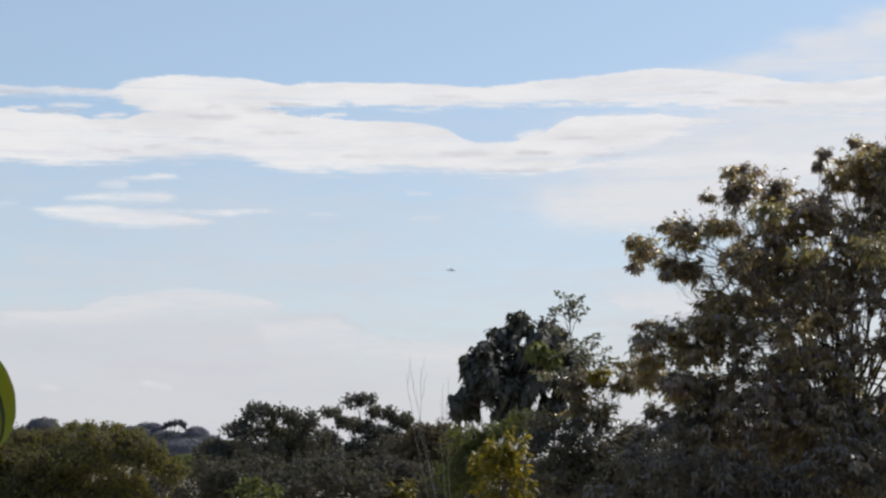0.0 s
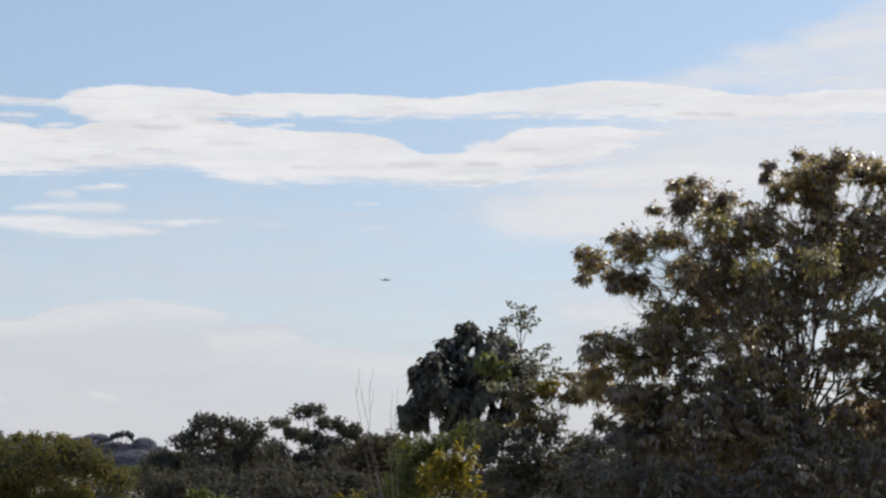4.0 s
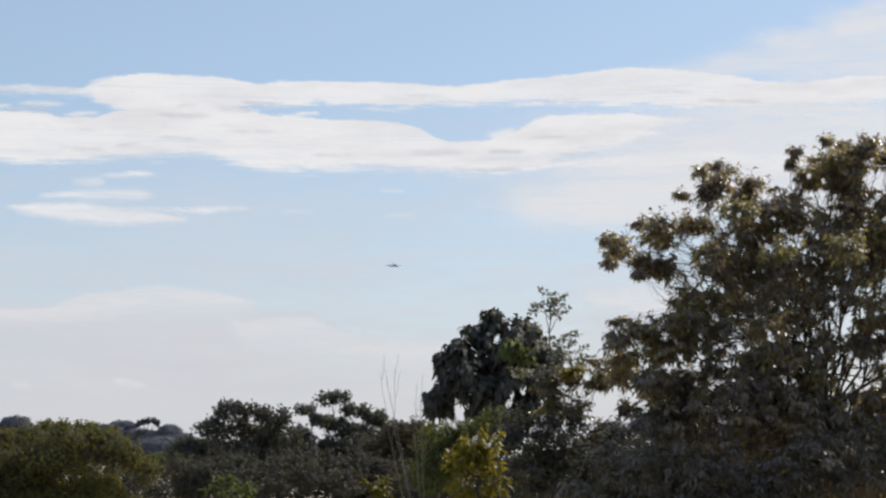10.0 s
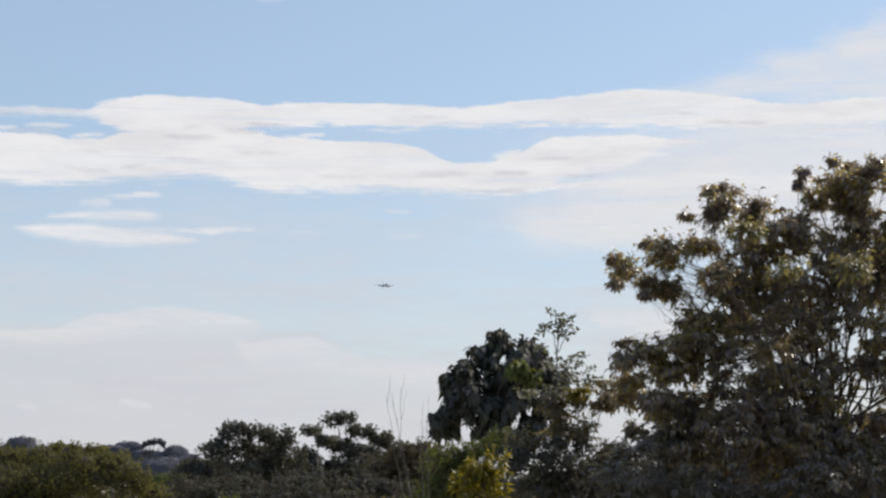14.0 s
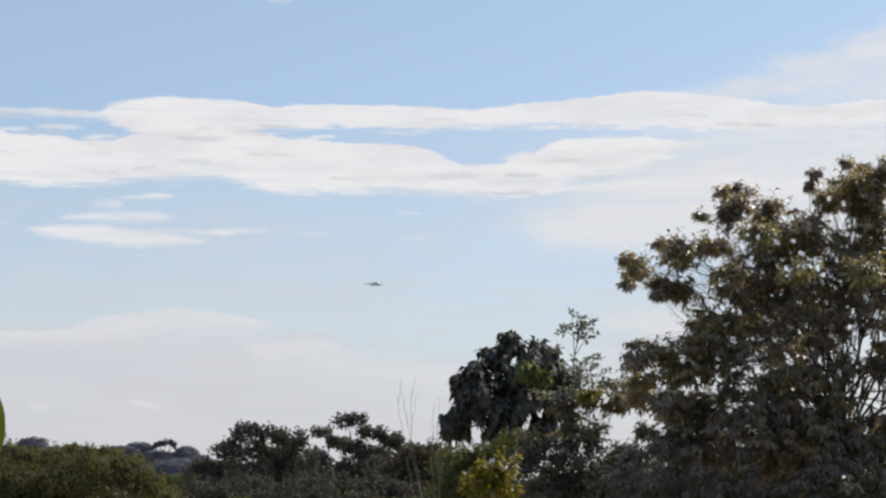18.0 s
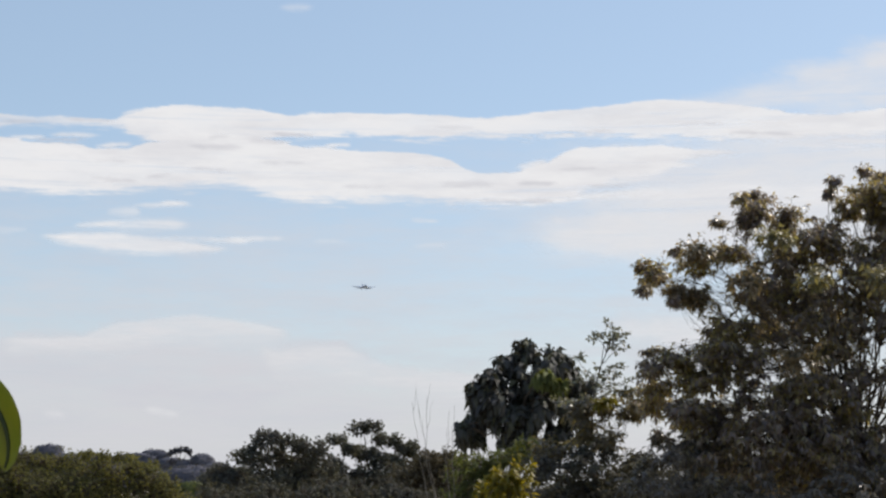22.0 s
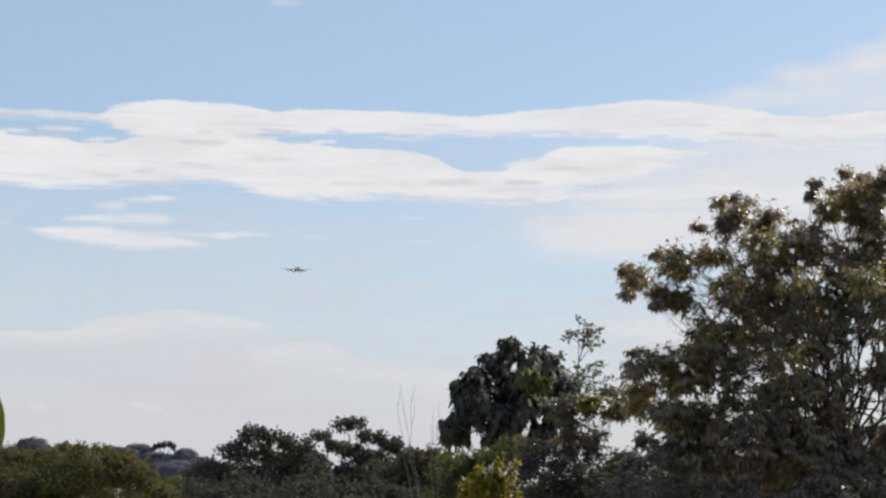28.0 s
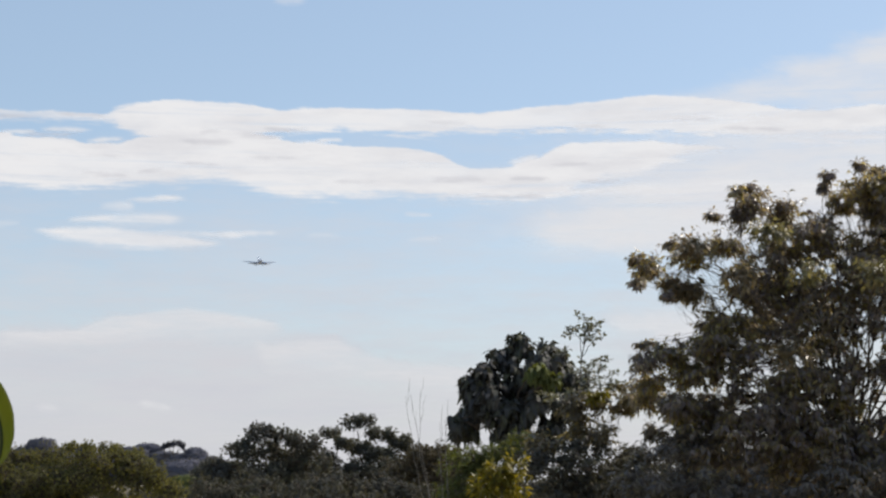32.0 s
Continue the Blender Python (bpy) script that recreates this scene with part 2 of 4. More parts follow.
def stick_rows(a, b, ra, rb):
    """Three-sided tapered sticks from rows a to rows b."""
    d = unit_rows(b - a)
    s = unit_rows(np.cross(d, np.array([0.31, 0.87, 0.4])))
    t = np.cross(d, s)
    ring = [s * math.cos(k) + t * math.sin(k) for k in (0, 2.094, 4.189)]
    v = np.stack([a + r * ra for r in ring] + [b + r * rb for r in ring], 1).reshape(-1, 3)
    f = np.array([[0, 1, 4], [0, 4, 3], [1, 2, 5], [1, 5, 4], [2, 0, 3], [2, 3, 5]])
    return v, (f[None] + 6 * np.arange(len(a))[:, None, None]).reshape(-1, 3)


def tube_rows(points, radii, sides=7):
    """A tapered tube along points."""
    pts = np.asarray(points, float)
    tan = unit_rows(np.gradient(pts, axis=0))
    s = unit_rows(np.cross(tan, np.array([0.3, 1.0, 0.12])))
    t = np.cross(tan, s)
    ang = np.arange(sides) * 2 * math.pi / sides
    v = (pts[:, None] + (s[:, None] * np.cos(ang)[None, :, None] + t[:, None] * np.sin(ang)[None, :, None]) * np.asarray(radii)[:, None, None]).reshape(-1, 3)
    f = []
    for i in range(len(pts) - 1):
        for k in range(sides):
            p, q = i * sides + k, i * sides + (k + 1) % sides
            f += [(p, q, q + sides), (p, q + sides, p + sides)]
    last = (len(pts) - 1) * sides
    f += [(0, k + 1, k) for k in range(1, sides - 1)] + [(last, last + k, last + k + 1) for k in range(1, sides - 1)]
    return v, np.array(f)


def joined(rows):
    vs, fs, off = [], [], 0
    for v, f in rows:
        vs.append(v); fs.append(f + off); off += len(v)
    return np.concatenate(vs), np.concatenate(fs)


def bent(rng, a, b, sag, n=7, wild=0.04):
    """A gently bent way from a to b."""
    a, b = np.asarray(a, float), np.asarray(b, float)
    k = np.linspace(0, 1, n)[:, None]
    p = a + (b - a) * k + np.array([0, 0, 1.0]) * (sag * np.sin(k * math.pi))
    p[1:-1] += rng.normal(size=(n - 2, 3)) * wild * np.linalg.norm(b - a)
    return p


CROWNS = {}


def open_at(p, holes, grow=0.0):
    """Which of the points p stay clear of the gaps (u, v, half width, half height) in a crown."""
    keep = np.ones(len(p), bool)
    if holes:
        u, v = seen_at(p)
        for hu, hv, ha, hb in holes:
            keep &= ((u - hu) / (ha + grow)) ** 2 + ((v - hv) / (hb + grow)) ** 2 > 1
    return keep


def plant(name, label, category, depth, lobes, mat, seed, leaf=(0.18, 0.055), clump=0.32, per_clump=13, blades=7, cover=2.0, droop=0.5,
          trunk=0.12, stem_at=None, special=None, group="", spread=1.0, bark=None, flat=0.8, ball=False, radial=0.9, airy=None, whorl=False, sag=0.0, holes=None, shell=0.0, pinnate=False, inset=0.5, fan=0.0):
    """A tree or bush: a trunk from the ground, a limb into every lobe of its crown, twigs and single leaves on each.
    lobes: rows of (u, v, half width, half height) in the steady view at that depth; holes: gaps through the crown."""
    rng = np.random.default_rng(seed)
    bark = bark or M_BARK
    us = np.array([q[0] for q in lobes]); wts = np.array([q[2] * q[3] for q in lobes])
    u0 = stem_at if stem_at is not None else float((us * wts).sum() / wts.sum())
    root = np.array(spot(u0, 700, depth)); root[2] = 0
    ob = thing(name, root, label, category, group)
    low = max(q[1] + q[3] for q in lobes)
    high = min(q[1] for q in lobes)
    crotch = np.array(spot(u0, 0.45 * high + 0.55 * low, depth))
    crotch[2] = max(crotch[2], 0.8)
    tv, tf = tube_rows(bent(rng, root - (0, 0, 0.15), crotch, 0, 8, 0.015) - root, np.linspace(trunk * 1.2, trunk * 0.5, 8), 10)
    piece("trunk", mesh_of("trunk", tv, tf, bark, True), ob)
    limbs = CROWNS[ob.name] = []
    for i, (u, v, hw, hh, *back) in enumerate(lobes):
        c = np.array(spot(u, v, depth + (back[0] if back else rng.uniform(-0.5, 0.5) * size(140, depth) * spread)))
        a, b = size(hw, depth), size(hh, depth)
        deep = min(a, 1.4 * b) * 0.8
        tuft = min(clump, 0.8 * min(a, b) + 0.02)
        n = max(3, int(1.9 * cover * (airy[i] if airy and i in airy else 1) * a * b / tuft ** 2))
        n = min(n, max(6, int(4.5 * cover * a * b / clump ** 2)))
        q = unit_rows(rng.normal(size=(n, 3))) * (rng.uniform(0.15, 1, n) ** 0.45)[:, None] * (max(a - tuft * inset, a * 0.4), deep, max(b - tuft * inset, b * 0.4))
        cl = c + q
        cl = cl[open_at(cl, holes)]
        if len(cl) == 0:
            continue
        # limb and boughs
        start = root + (crotch - root) * rng.uniform(0.55, 1.0)
        lp = bent(rng, start, c, 0.12 * np.linalg.norm(c - start), 8, 0.03)
        thick = trunk * min(0.4, 0.12 + 0.28 * math.sqrt(wts[i] / wts.max()))
        rows = [tube_rows(lp - start, np.linspace(thick, thick * 0.3, 8), 7)]
        for p in cl:
            s = lp[rng.integers(3, 8)]
            rows.append(tube_rows(bent(rng, s, p, 0.06, 5, 0.05) - start, np.linspace(thick * 0.25, thick * 0.08, 5), 4))
        # rosettes of leaves at the twig ends
        cc = np.repeat(cl, max(3, int(per_clump * tuft / clump)), axis=0)
        off = rng.normal(size=cc.shape) * (0.5, 0.5, 0.5 * flat) * tuft
        if ball:
            off = unit_rows(off) * (rng.uniform(0.05, 1, len(cc)) ** 0.4)[:, None] * (1.05 * tuft, 1.05 * tuft, 1.05 * tuft * min(1, flat + 0.2))
        if fan:         # tufts of uneven size that reach away from the crotch
            reach = unit_rows(cl - crotch) * fan * rng.uniform(0.3, 1.2, len(cl))[:, None]
            swell = rng.uniform(0.5, 1.9, len(cl))
            each = max(3, int(per_clump * tuft / clump))
            far_off = np.linalg.norm(off, axis=1)[:, None] * np.repeat(swell, each)[:, None]
            off = unit_rows(unit_rows(off) + np.repeat(reach, each, axis=0)) * far_off
        good = open_at(cc + off, holes)
        cc, off = cc[good], off[good]
        if len(cc) == 0:
            continue
        tips = cc + off
        out = unit_rows(off + 0.8 * (tips - c) / max(a, b) * tuft + (0, 0, 0.1 * tuft))
        rows.append(stick_rows(cc - start, tips - start, 0.1 * thick + 0.002, 0.003 + 0.02 * leaf[1]))
        limb = piece("limb", mesh_of("limb", *joined(rows), bark, True), ob)
        limb.location = start - root
        bt, bo = np.repeat(tips, blades, axis=0), np.repeat(out, blades, axis=0)
        if whorl:
            turn = np.repeat(rng.uniform(0, 6.28, len(tips)), blades) + np.tile(np.arange(blades) * 6.283 / blades, len(tips)) + rng.normal(size=len(bt)) * 0.35
            rise = rng.normal(size=len(bt)) * 0.6 - droop
            dirs = np.stack([np.cos(turn) * np.cos(rise), np.sin(turn) * np.cos(rise), np.sin(rise)], 1) + 0.4 * bo
        else:
            dirs = bo * 0.55 + unit_rows(rng.normal(size=bt.shape)) * radial + (0, 0, -droop)
        base = bt + bo * rng.uniform(-0.35, 0.1, len(bt))[:, None] * leaf[0]
        if pinnate:     # leaves in two rows along every twig, the outermost at its end
            twig = np.repeat(unit_rows(off), blades, axis=0)
            at = np.tile(np.linspace(0.25, 1.0, blades), len(tips))[:, None]
            base = np.repeat(cc, blades, axis=0) + np.repeat(off, blades, axis=0) * at
            across = unit_rows(np.cross(twig, (0, 0, 1.0)) + 1e-4) * np.tile(np.where(np.arange(blades) % 2, 1.0, -1.0), len(tips))[:, None]
            dirs = across * (1.05 - 0.8 * at ** 3) + twig * (0.45 + 0.5 * at ** 3) + rng.normal(size=bt.shape) * 0.3 + (0, 0, -droop)
        dirs = unit_rows(dirs)
        good = open_at(base + dirs * leaf[0] * 0.5, holes, 1.0)
        v5, t5 = leaf_rows(rng, base[good] - start, dirs[good], *leaf, sag, (bo * shell + (0, 0, 0.6))[good] if shell else None)
        piece("foliage", mesh_of("foliage", v5, t5, special[i] if special and i in special else mat), limb)
        limbs.append((limb, v))
    return ob


# ---- ground ----
bm = bmesh.new()
rings = [0, 8, 20, 45, 90, 180, 350, 700, 1400, 2600, 4400]
loops = []
for r in rings[1:]:
    loops.append([bm.verts.new((r * math.cos(k * math.pi / 32), r * math.sin(k * math.pi / 32), 0.05 * math.sin(k * 1.7 + r) * (r < 400))) for k in range(64)])
mid0 = bm.verts.new((0, 0, 0))
for k in range(64):
    bm.faces.new((mid0, loops[0][k], loops[0][(k + 1) % 64]))
    for i, j in zip(loops, loops[1:]):
        bm.faces.new((i[k], j[k], j[(k + 1) % 64], i[(k + 1) % 64]))
ground = part("ground", bm, M_GROUND, None, "", True)
tagged(ground, "unseen straw-pale ground that bounces light into the trees", "ground", "", "structure")


# ---- clouds ----
def cloud(name, lobes, opacity, soft, label, far=4300, grain=7, step=8, bulge=7, breadth=(150, 40), group="clouds", fade=None, mat=None):
    """A cloud shell far behind everything. lobes: (u, v, half width, half height); it thins out over soft units at its rim."""
    pad = 25 + 1.6 * soft
    us = np.arange(min(q[0] - q[2] for q in lobes) - 2 * pad, max(q[0] + q[2] for q in lobes) + 2 * pad, step)
    vs = np.arange(min(q[1] - q[3] for q in lobes) - pad, max(q[1] + q[3] for q in lobes) + pad, step * 0.55)
    U, V = np.meshgrid(us, vs)
    N = np.array([[noise.fractal((x / breadth[0], y / breadth[1], len(name) + lobes[0][0] * 0.01), 0.6, 2.1, 5) for x in us] for y in vs])
    N2 = np.array([[noise.fractal((x / breadth[0] * 2.3, y / breadth[1] * 1.4 + 40, lobes[0][1] * 0.01), 0.6, 2.1, 5) for x in us] for y in vs])
    S = None
    for u, v, a, b in lobes:
        q = np.sqrt(((U + N2 * grain * 3 - u) / a) ** 2 + ((V + N * grain - v) / b) ** 2)
        s = np.exp(((1 - q) * b) / (soft * 0.35)).clip(0, 1e30)
        S = s if S is None else S + s
    S = np.log(np.maximum(S, 1e-30)) * soft * 0.35
    D = np.clip((S + soft) / (2 * soft), 0, 1)
    D = D * D * (3 - 2 * D) * opacity
    if fade:
        D = D * np.clip((fade[1] - V) / (fade[1] - fade[0]), 0, 1)
    keep = D > 0.006
    W = np.array([way(u, v)[:] for u, v in zip(U.ravel(), V.ravel())])
    R = far + bulge * D.ravel() * (1 + 0.8 * N.ravel())
    pts = np.array(EYE) + W * R[:, None]
    h, w = U.shape
    idx = np.arange(h * w).reshape(h, w)
    cell = keep[:-1, :-1] | keep[1:, :-1] | keep[:-1, 1:] | keep[1:, 1:]
    a, b, c, d = idx[:-1, :-1][cell], idx[:-1, 1:][cell], idx[1:, 1:][cell], idx[1:, :-1][cell]
    tris = np.concatenate([np.stack([a, d, c], 1), np.stack([a, c, b], 1)])
    used, inv = np.unique(tris, return_inverse=True)
    me = mesh_of(name, pts[used] - np.array(EYE), inv.reshape(-1, 3), mat or M_CLOUD, True)
    at = me.attributes.new("thickness", "FLOAT", "POINT")
    at.data.foreach_set("value", D.ravel()[used].astype(np.float32))
    ob = new(name, me)
    ob.location = EYE
    return tagged(ob, label, "cloud", group)


def bank(tops, lows, opacity, rim=3.0, fringe=8.0, far=4300, step=5, mat=None, tatter=9.0, seed=0.0, faint=((0, 1), (1, 1))):
    """The body of a long cloud between two edges, each a row of (u, v): a firm upper rim, a tattered and softer lower side.
    faint: how dense it is along its length, rows of (u, share)."""
    us = np.arange(min(tops[0][0], lows[0][0]), max(tops[-1][0], lows[-1][0]) + step, step)
    soft_row = np.exp(-np.linspace(-2, 2, 9) ** 2)
    soft_row /= soft_row.sum()
    edge = [np.convolve(np.pad(np.interp(us, *zip(*row)), 4, "edge"), soft_row, "valid") for row in (tops, lows)]
    vs = np.arange(edge[0].min() - 14, edge[1].max() + 16, step * 0.4)
    U, V = np.meshgrid(us, vs)
    fine = np.array([[noise.fractal((x / 26, y / 9, seed), 0.7, 2.1, 5) for x in us] for y in vs])
    long_rows = np.array([[noise.fractal((x / 85, y / 7, seed + 9), 0.55, 2.1, 5) for x in us] for y in vs])
    up = (V - edge[0][None] + 1.6 * fine + 0.25 * tatter * long_rows) / rim
    down = (edge[1][None] - V + tatter * long_rows + 2.5 * fine) / fringe
    step_of = lambda x: (lambda k: k * k * (3 - 2 * k))(np.clip(0.5 + 0.5 * x, 0, 1))
    ends = np.clip(np.minimum(us - us[0], us[-1] - us) / min(40, 0.2 * (us[-1] - us[0])), 0, 1)
    D = step_of(up) * step_of(down) * opacity * (ends * (2 - ends) * np.interp(us, *zip(*faint)))[None]
    keep = D > 0.006
    W = np.array([way(u, v)[:] for u, v in zip(U.ravel(), V.ravel())])
    pts = W * (far + 9 * D.ravel() * (1 + 0.6 * fine.ravel()))[:, None]
    idx = np.arange(U.size).reshape(U.shape)
    cell = keep[:-1, :-1] | keep[1:, :-1] | keep[:-1, 1:] | keep[1:, 1:]
    p, q, r, t = idx[:-1, :-1][cell], idx[:-1, 1:][cell], idx[1:, 1:][cell], idx[1:, :-1][cell]
    tris = np.concatenate([np.stack([p, t, r], 1), np.stack([p, r, q], 1)])
    used, inv = np.unique(tris, return_inverse=True)
    me = mesh_of("bank", pts[used], inv.reshape(-1, 3), mat or M_CLOUD, True)
    at = me.attributes.new("thickness", "FLOAT", "POINT")
    at.data.foreach_set("value", D.ravel()[used].astype(np.float32))
    return me


def banked(label, *meshes):
    """A cloud out of several parts that drift together: (name, mesh) pairs."""
    ob = tagged(new("cloud"), label, "cloud", "clouds")
    ob.location = EYE
    for name, me in meshes:
        piece(name, me, ob)
    return ob


def streaks(rows, far=4285, mat=None, opacity=0.7, tatter=2.0, half=2.2):
    """Short thin wisps or painted fold shading, each (u, v, length, fall, half height)."""
    out = []
    for i, (u, v, length, fall, *h) in enumerate(rows):
        hh = h[0] if h else half
        out.append(bank([(u - length / 2, v - fall / 2), (u - length / 4, v - fall / 4 - hh), (u + length / 4, v + fall / 4 - hh), (u + length / 2, v + fall / 2)],
                        [(u - length / 2, v - fall / 2), (u - length / 4, v - fall / 4 + hh), (u + length / 4, v + fall / 4 + hh), (u + length / 2, v + fall / 2)],
                        opacity, hh + 1.6, hh + 2.6, far, 3.5, mat, tatter, 3.1 * i + u * 0.01))
    return out


UPPER_TOP = [(-420, 160), (-200, 167), (-62, 168), (-10, 173), (85, 175), (140, 181), (165, 182), (188, 173), (218, 162), (258, 155), (290, 154), (340, 159), (415, 162), (458, 171), (485, 174), (528, 169), (640, 173), (690, 171), (768, 176), (808, 180), (840, 179), (890, 173),
             (940, 167), (1040, 158), (1090, 152), (1130, 148), (1170, 148), (1220, 151), (1290, 159), (1340, 166), (1380, 174), (1440, 174), (1520, 165), (1700, 160), (1850, 158)]
UPPER_LOW = [(-420, 190), (-100, 188), (40, 189), (140, 193), (183, 196), (200, 210), (235, 222), (300, 228), (420, 224), (455, 212), (500, 211), (590, 210), (690, 214), (740, 216), (790, 212), (890, 212), (1000, 212), (1080, 211), (1100, 216), (1200, 215), (1290, 214),
             (1340, 216), (1400, 211), (1520, 208), (1850, 205)]
LOWER_TOP = [(-420, 196), (-150, 198), (-50, 208), (10, 219), (40, 222), (110, 224), (125, 231), (190, 234), (228, 222), (300, 214), (420, 214), (470, 224), (515, 233), (590, 236), (690, 241), (740, 248), (770, 257), (790, 271), (812, 278), (880, 276), (900, 268), (940, 256), (962, 241), (990, 232), (1040, 229),
             (1140, 229), (1190, 236), (1258, 240)]
LOWER_LOW = [(-420, 300), (-150, 304), (-10, 305), (90, 312), (130, 313), (170, 308), (220, 307), (250, 300), (290, 298), (360, 297), (390, 299), (420, 309), (460, 321), (500, 326), (620, 326), (660, 322), (720, 324), (770, 329), (900, 330), (950, 328), (980, 320), (1000, 308), (1040, 296),
             (1090, 288), (1130, 281), (1160, 262), (1200, 249), (1258, 242)]
# grey streaks laid over the bands paint the shading of their folds
fold_shades = lambda rows: [("fold_shade", me) for me in streaks([(u, v, 1.3 * w, f, *h) for u, v, w, f, *h in rows], 4270, M_FOLD_SHADE, 0.62)]
wisps = lambda rows, k=0.8: [("wisp", me) for me in streaks(rows, 4285, M_CLOUD, k)]
CLOUDS = []
CLOUDS.append(banked("long white upper band of stratocumulus cloud", ("bank", bank(UPPER_TOP, UPPER_LOW, 0.98, 1.7, 7, 4300, seed=1, faint=((60, 0.8), (130, 0.7), (190, 1)))),
       *fold_shades([(118, 181, 80, 6), (5, 183, 70, 2), (345, 229, 80, 4, 3), (352, 211, 34, -2), (770, 196, 60, 1), (1010, 203, 60, -2), (1310, 207, 90, 3), (1205, 190, 70, -1), (480, 208, 60, 4)]),
       *wisps([(205, 166, 60, -9), (1330, 214, 130, -3), (1440, 231, 130, 4), (1500, 222, 160, 6, 3), (1330, 190, 120, 5, 3)])))
CLOUDS.append(banked("thick white lower band of stratocumulus cloud", ("bank", bank(LOWER_TOP, LOWER_LOW, 0.98, 1.6, 11, 4320, seed=5)),
       *fold_shades([(70, 217, 80, 0, 2.6), (165, 255, 60, 4), (165, 287, 70, 9, 2.5), (245, 280, 40, -8), (435, 219, 60, 8, 2.8), (462, 258, 70, 0), (790, 296, 76, 1, 3.4), (915, 295, 60, 0, 2.6), (985, 270, 66, -3), (880, 327, 110, 0, 2.6), (330, 268, 60, 4), (610, 300, 70, 0), (1040, 300, 60, -2, 2.6)]),
       *wisps([(95, 208, 96, 2, 3), (10, 211, 70, 1, 2.4), (165, 226, 70, -3, 2.4), (530, 231, 70, 2), (560, 227, 50, -2), (720, 268, 60, 8), (905, 262, 60, -12, 3), (1200, 239, 160, 6), (1150, 262, 90, 4), (1090, 312, 120, -4, 3), (1180, 244, 60, 5), (1010, 318, 90, -6, 3)])))
CLOUDS.append(banked("small white lens-shaped cloud", ("bank", bank([(40, 392), (70, 386), (130, 384), (175, 386), (200, 391), (260, 395), (310, 403), (352, 412)], [(40, 394), (70, 400), (110, 409), (180, 416), (230, 420), (300, 418), (352, 413)], 0.84, 6, 9, seed=11, tatter=4, step=4)),
       *wisps([(60, 391, 70, 3, 3), (320, 412, 90, 2, 4), (300, 394, 120, 4, 3)], 0.7)))
CLOUDS.append(banked("small white wispy cloud", ("bank", bank([(90, 369), (140, 363), (200, 360), (260, 361), (296, 366)], [(90, 371), (150, 373), (220, 378), (265, 375), (296, 368)], 0.7, 6, 9, seed=12, tatter=4, step=4)), *wisps([(130, 369, 90, -3, 3)], 0.6)))
CLOUDS.append(banked("small faint wispy cloud", ("bank", bank([(145, 346), (165, 339), (190, 338), (206, 344)], [(145, 348), (170, 353), (190, 353), (206, 350)], 0.55, 6, 8, seed=13, tatter=3, step=4)), *wisps([(238, 334, 100, -6, 3), (270, 332, 60, 2, 3)], 0.65)))
CLOUDS.append(banked("thin white streak of cloud", *wisps([(400, 395, 130, -2, 3), (360, 399, 90, -1, 3)], 0.55)))
CLOUDS.append(cloud("cloud", [(1130, 314, 110, 10), (1260, 312, 150, 13), (1420, 316, 120, 16)], 0.62, 6, "thin white patch of cloud", step=9, grain=6, breadth=(110, 20), far=4330))
CLOUDS.append(cloud("cloud", [(1500, 260, 420, 75), (1350, 330, 300, 70), (1080, 385, 170, 40), (1620, 360, 340, 110)], 0.85, 40, "pale translucent veil of high cloud", mat=M_VEIL, far=4500, step=14, grain=16, breadth=(220, 60)))
CLOUDS.append(cloud("cloud", [(1270, 158, 100, 10), (1370, 140, 110, 22), (1470, 122, 120, 38), (1580, 110, 130, 56), (1720, 95, 150, 80)], 0.66, 16, "pale slanting veil of high cloud", mat=M_VEIL, far=4520, step=12, grain=14, breadth=(220, 60)))
CLOUDS.append(cloud("cloud", [(1440, 92, 60, 12), (1540, 66, 80, 26), (1660, 40, 110, 42)], 0.4, 12, "pale slanting streak of high cloud", mat=M_VEIL, far=4510, step=10, grain=10, breadth=(160, 40)))
CLOUDS.append(cloud("cloud", [(290, 640, 260, 105), (60, 660, 260, 95), (-200, 690, 260, 100), (520, 680, 190, 100), (720, 740, 200, 105), (380, 760, 600, 100)], 0.5, 5, "pale low bank of hazy cloud", mat=M_HAZE, far=4480, step=14, grain=12, breadth=(140, 60)))
CLOUDS.append(cloud("cloud", [(1140, 560, 110, 40), (1260, 600, 160, 60)], 0.4, 25, "pale hazy patch of cloud", mat=M_HAZE, far=4480, step=14, grain=12))
CLOUDS.append(banked("pale bright crest of a low cloud bank",
       ("bank", bank([(-40, 572), (19, 571), (109, 570), (127, 561), (141, 554), (169, 545), (219, 540), (259, 532), (309, 530), (349, 537), (399, 542), (429, 550), (474, 557)], [(-40, 589), (109, 586), (169, 582), (259, 576), (349, 574), (419, 577), (474, 573)], 0.5, 4, 22, 4470, mat=M_VEIL, tatter=7, seed=21)),
       ("bank", bank([(414, 573), (448, 599), (478, 592), (518, 586), (563, 585), (593, 598), (618, 610), (658, 624), (718, 628), (818, 638), (918, 657)], [(414, 585), (448, 630), (518, 635), (618, 645), (718, 666), (818, 681), (918, 687)], 0.42, 7, 26, 4474, mat=M_VEIL, tatter=8, seed=22))))
# a glowing sheet paints the haze over the lower sky
CLOUDS.append(cloud("cloud", [(800, 900, 2300, 700)], 0.85, 20, "broad grey-blue ground haze in the lower sky", mat=M_HAZE, far=4650, step=40, grain=4, breadth=(600, 200), fade=(800, 130)))
CLOUDS.append(cloud("cloud", [(1050, 392, 115, 32), (1190, 396, 130, 38)], 0.5, 12, "pale white patch of high cloud", mat=M_VEIL, far=4440, step=9, grain=10, breadth=(90, 40)))
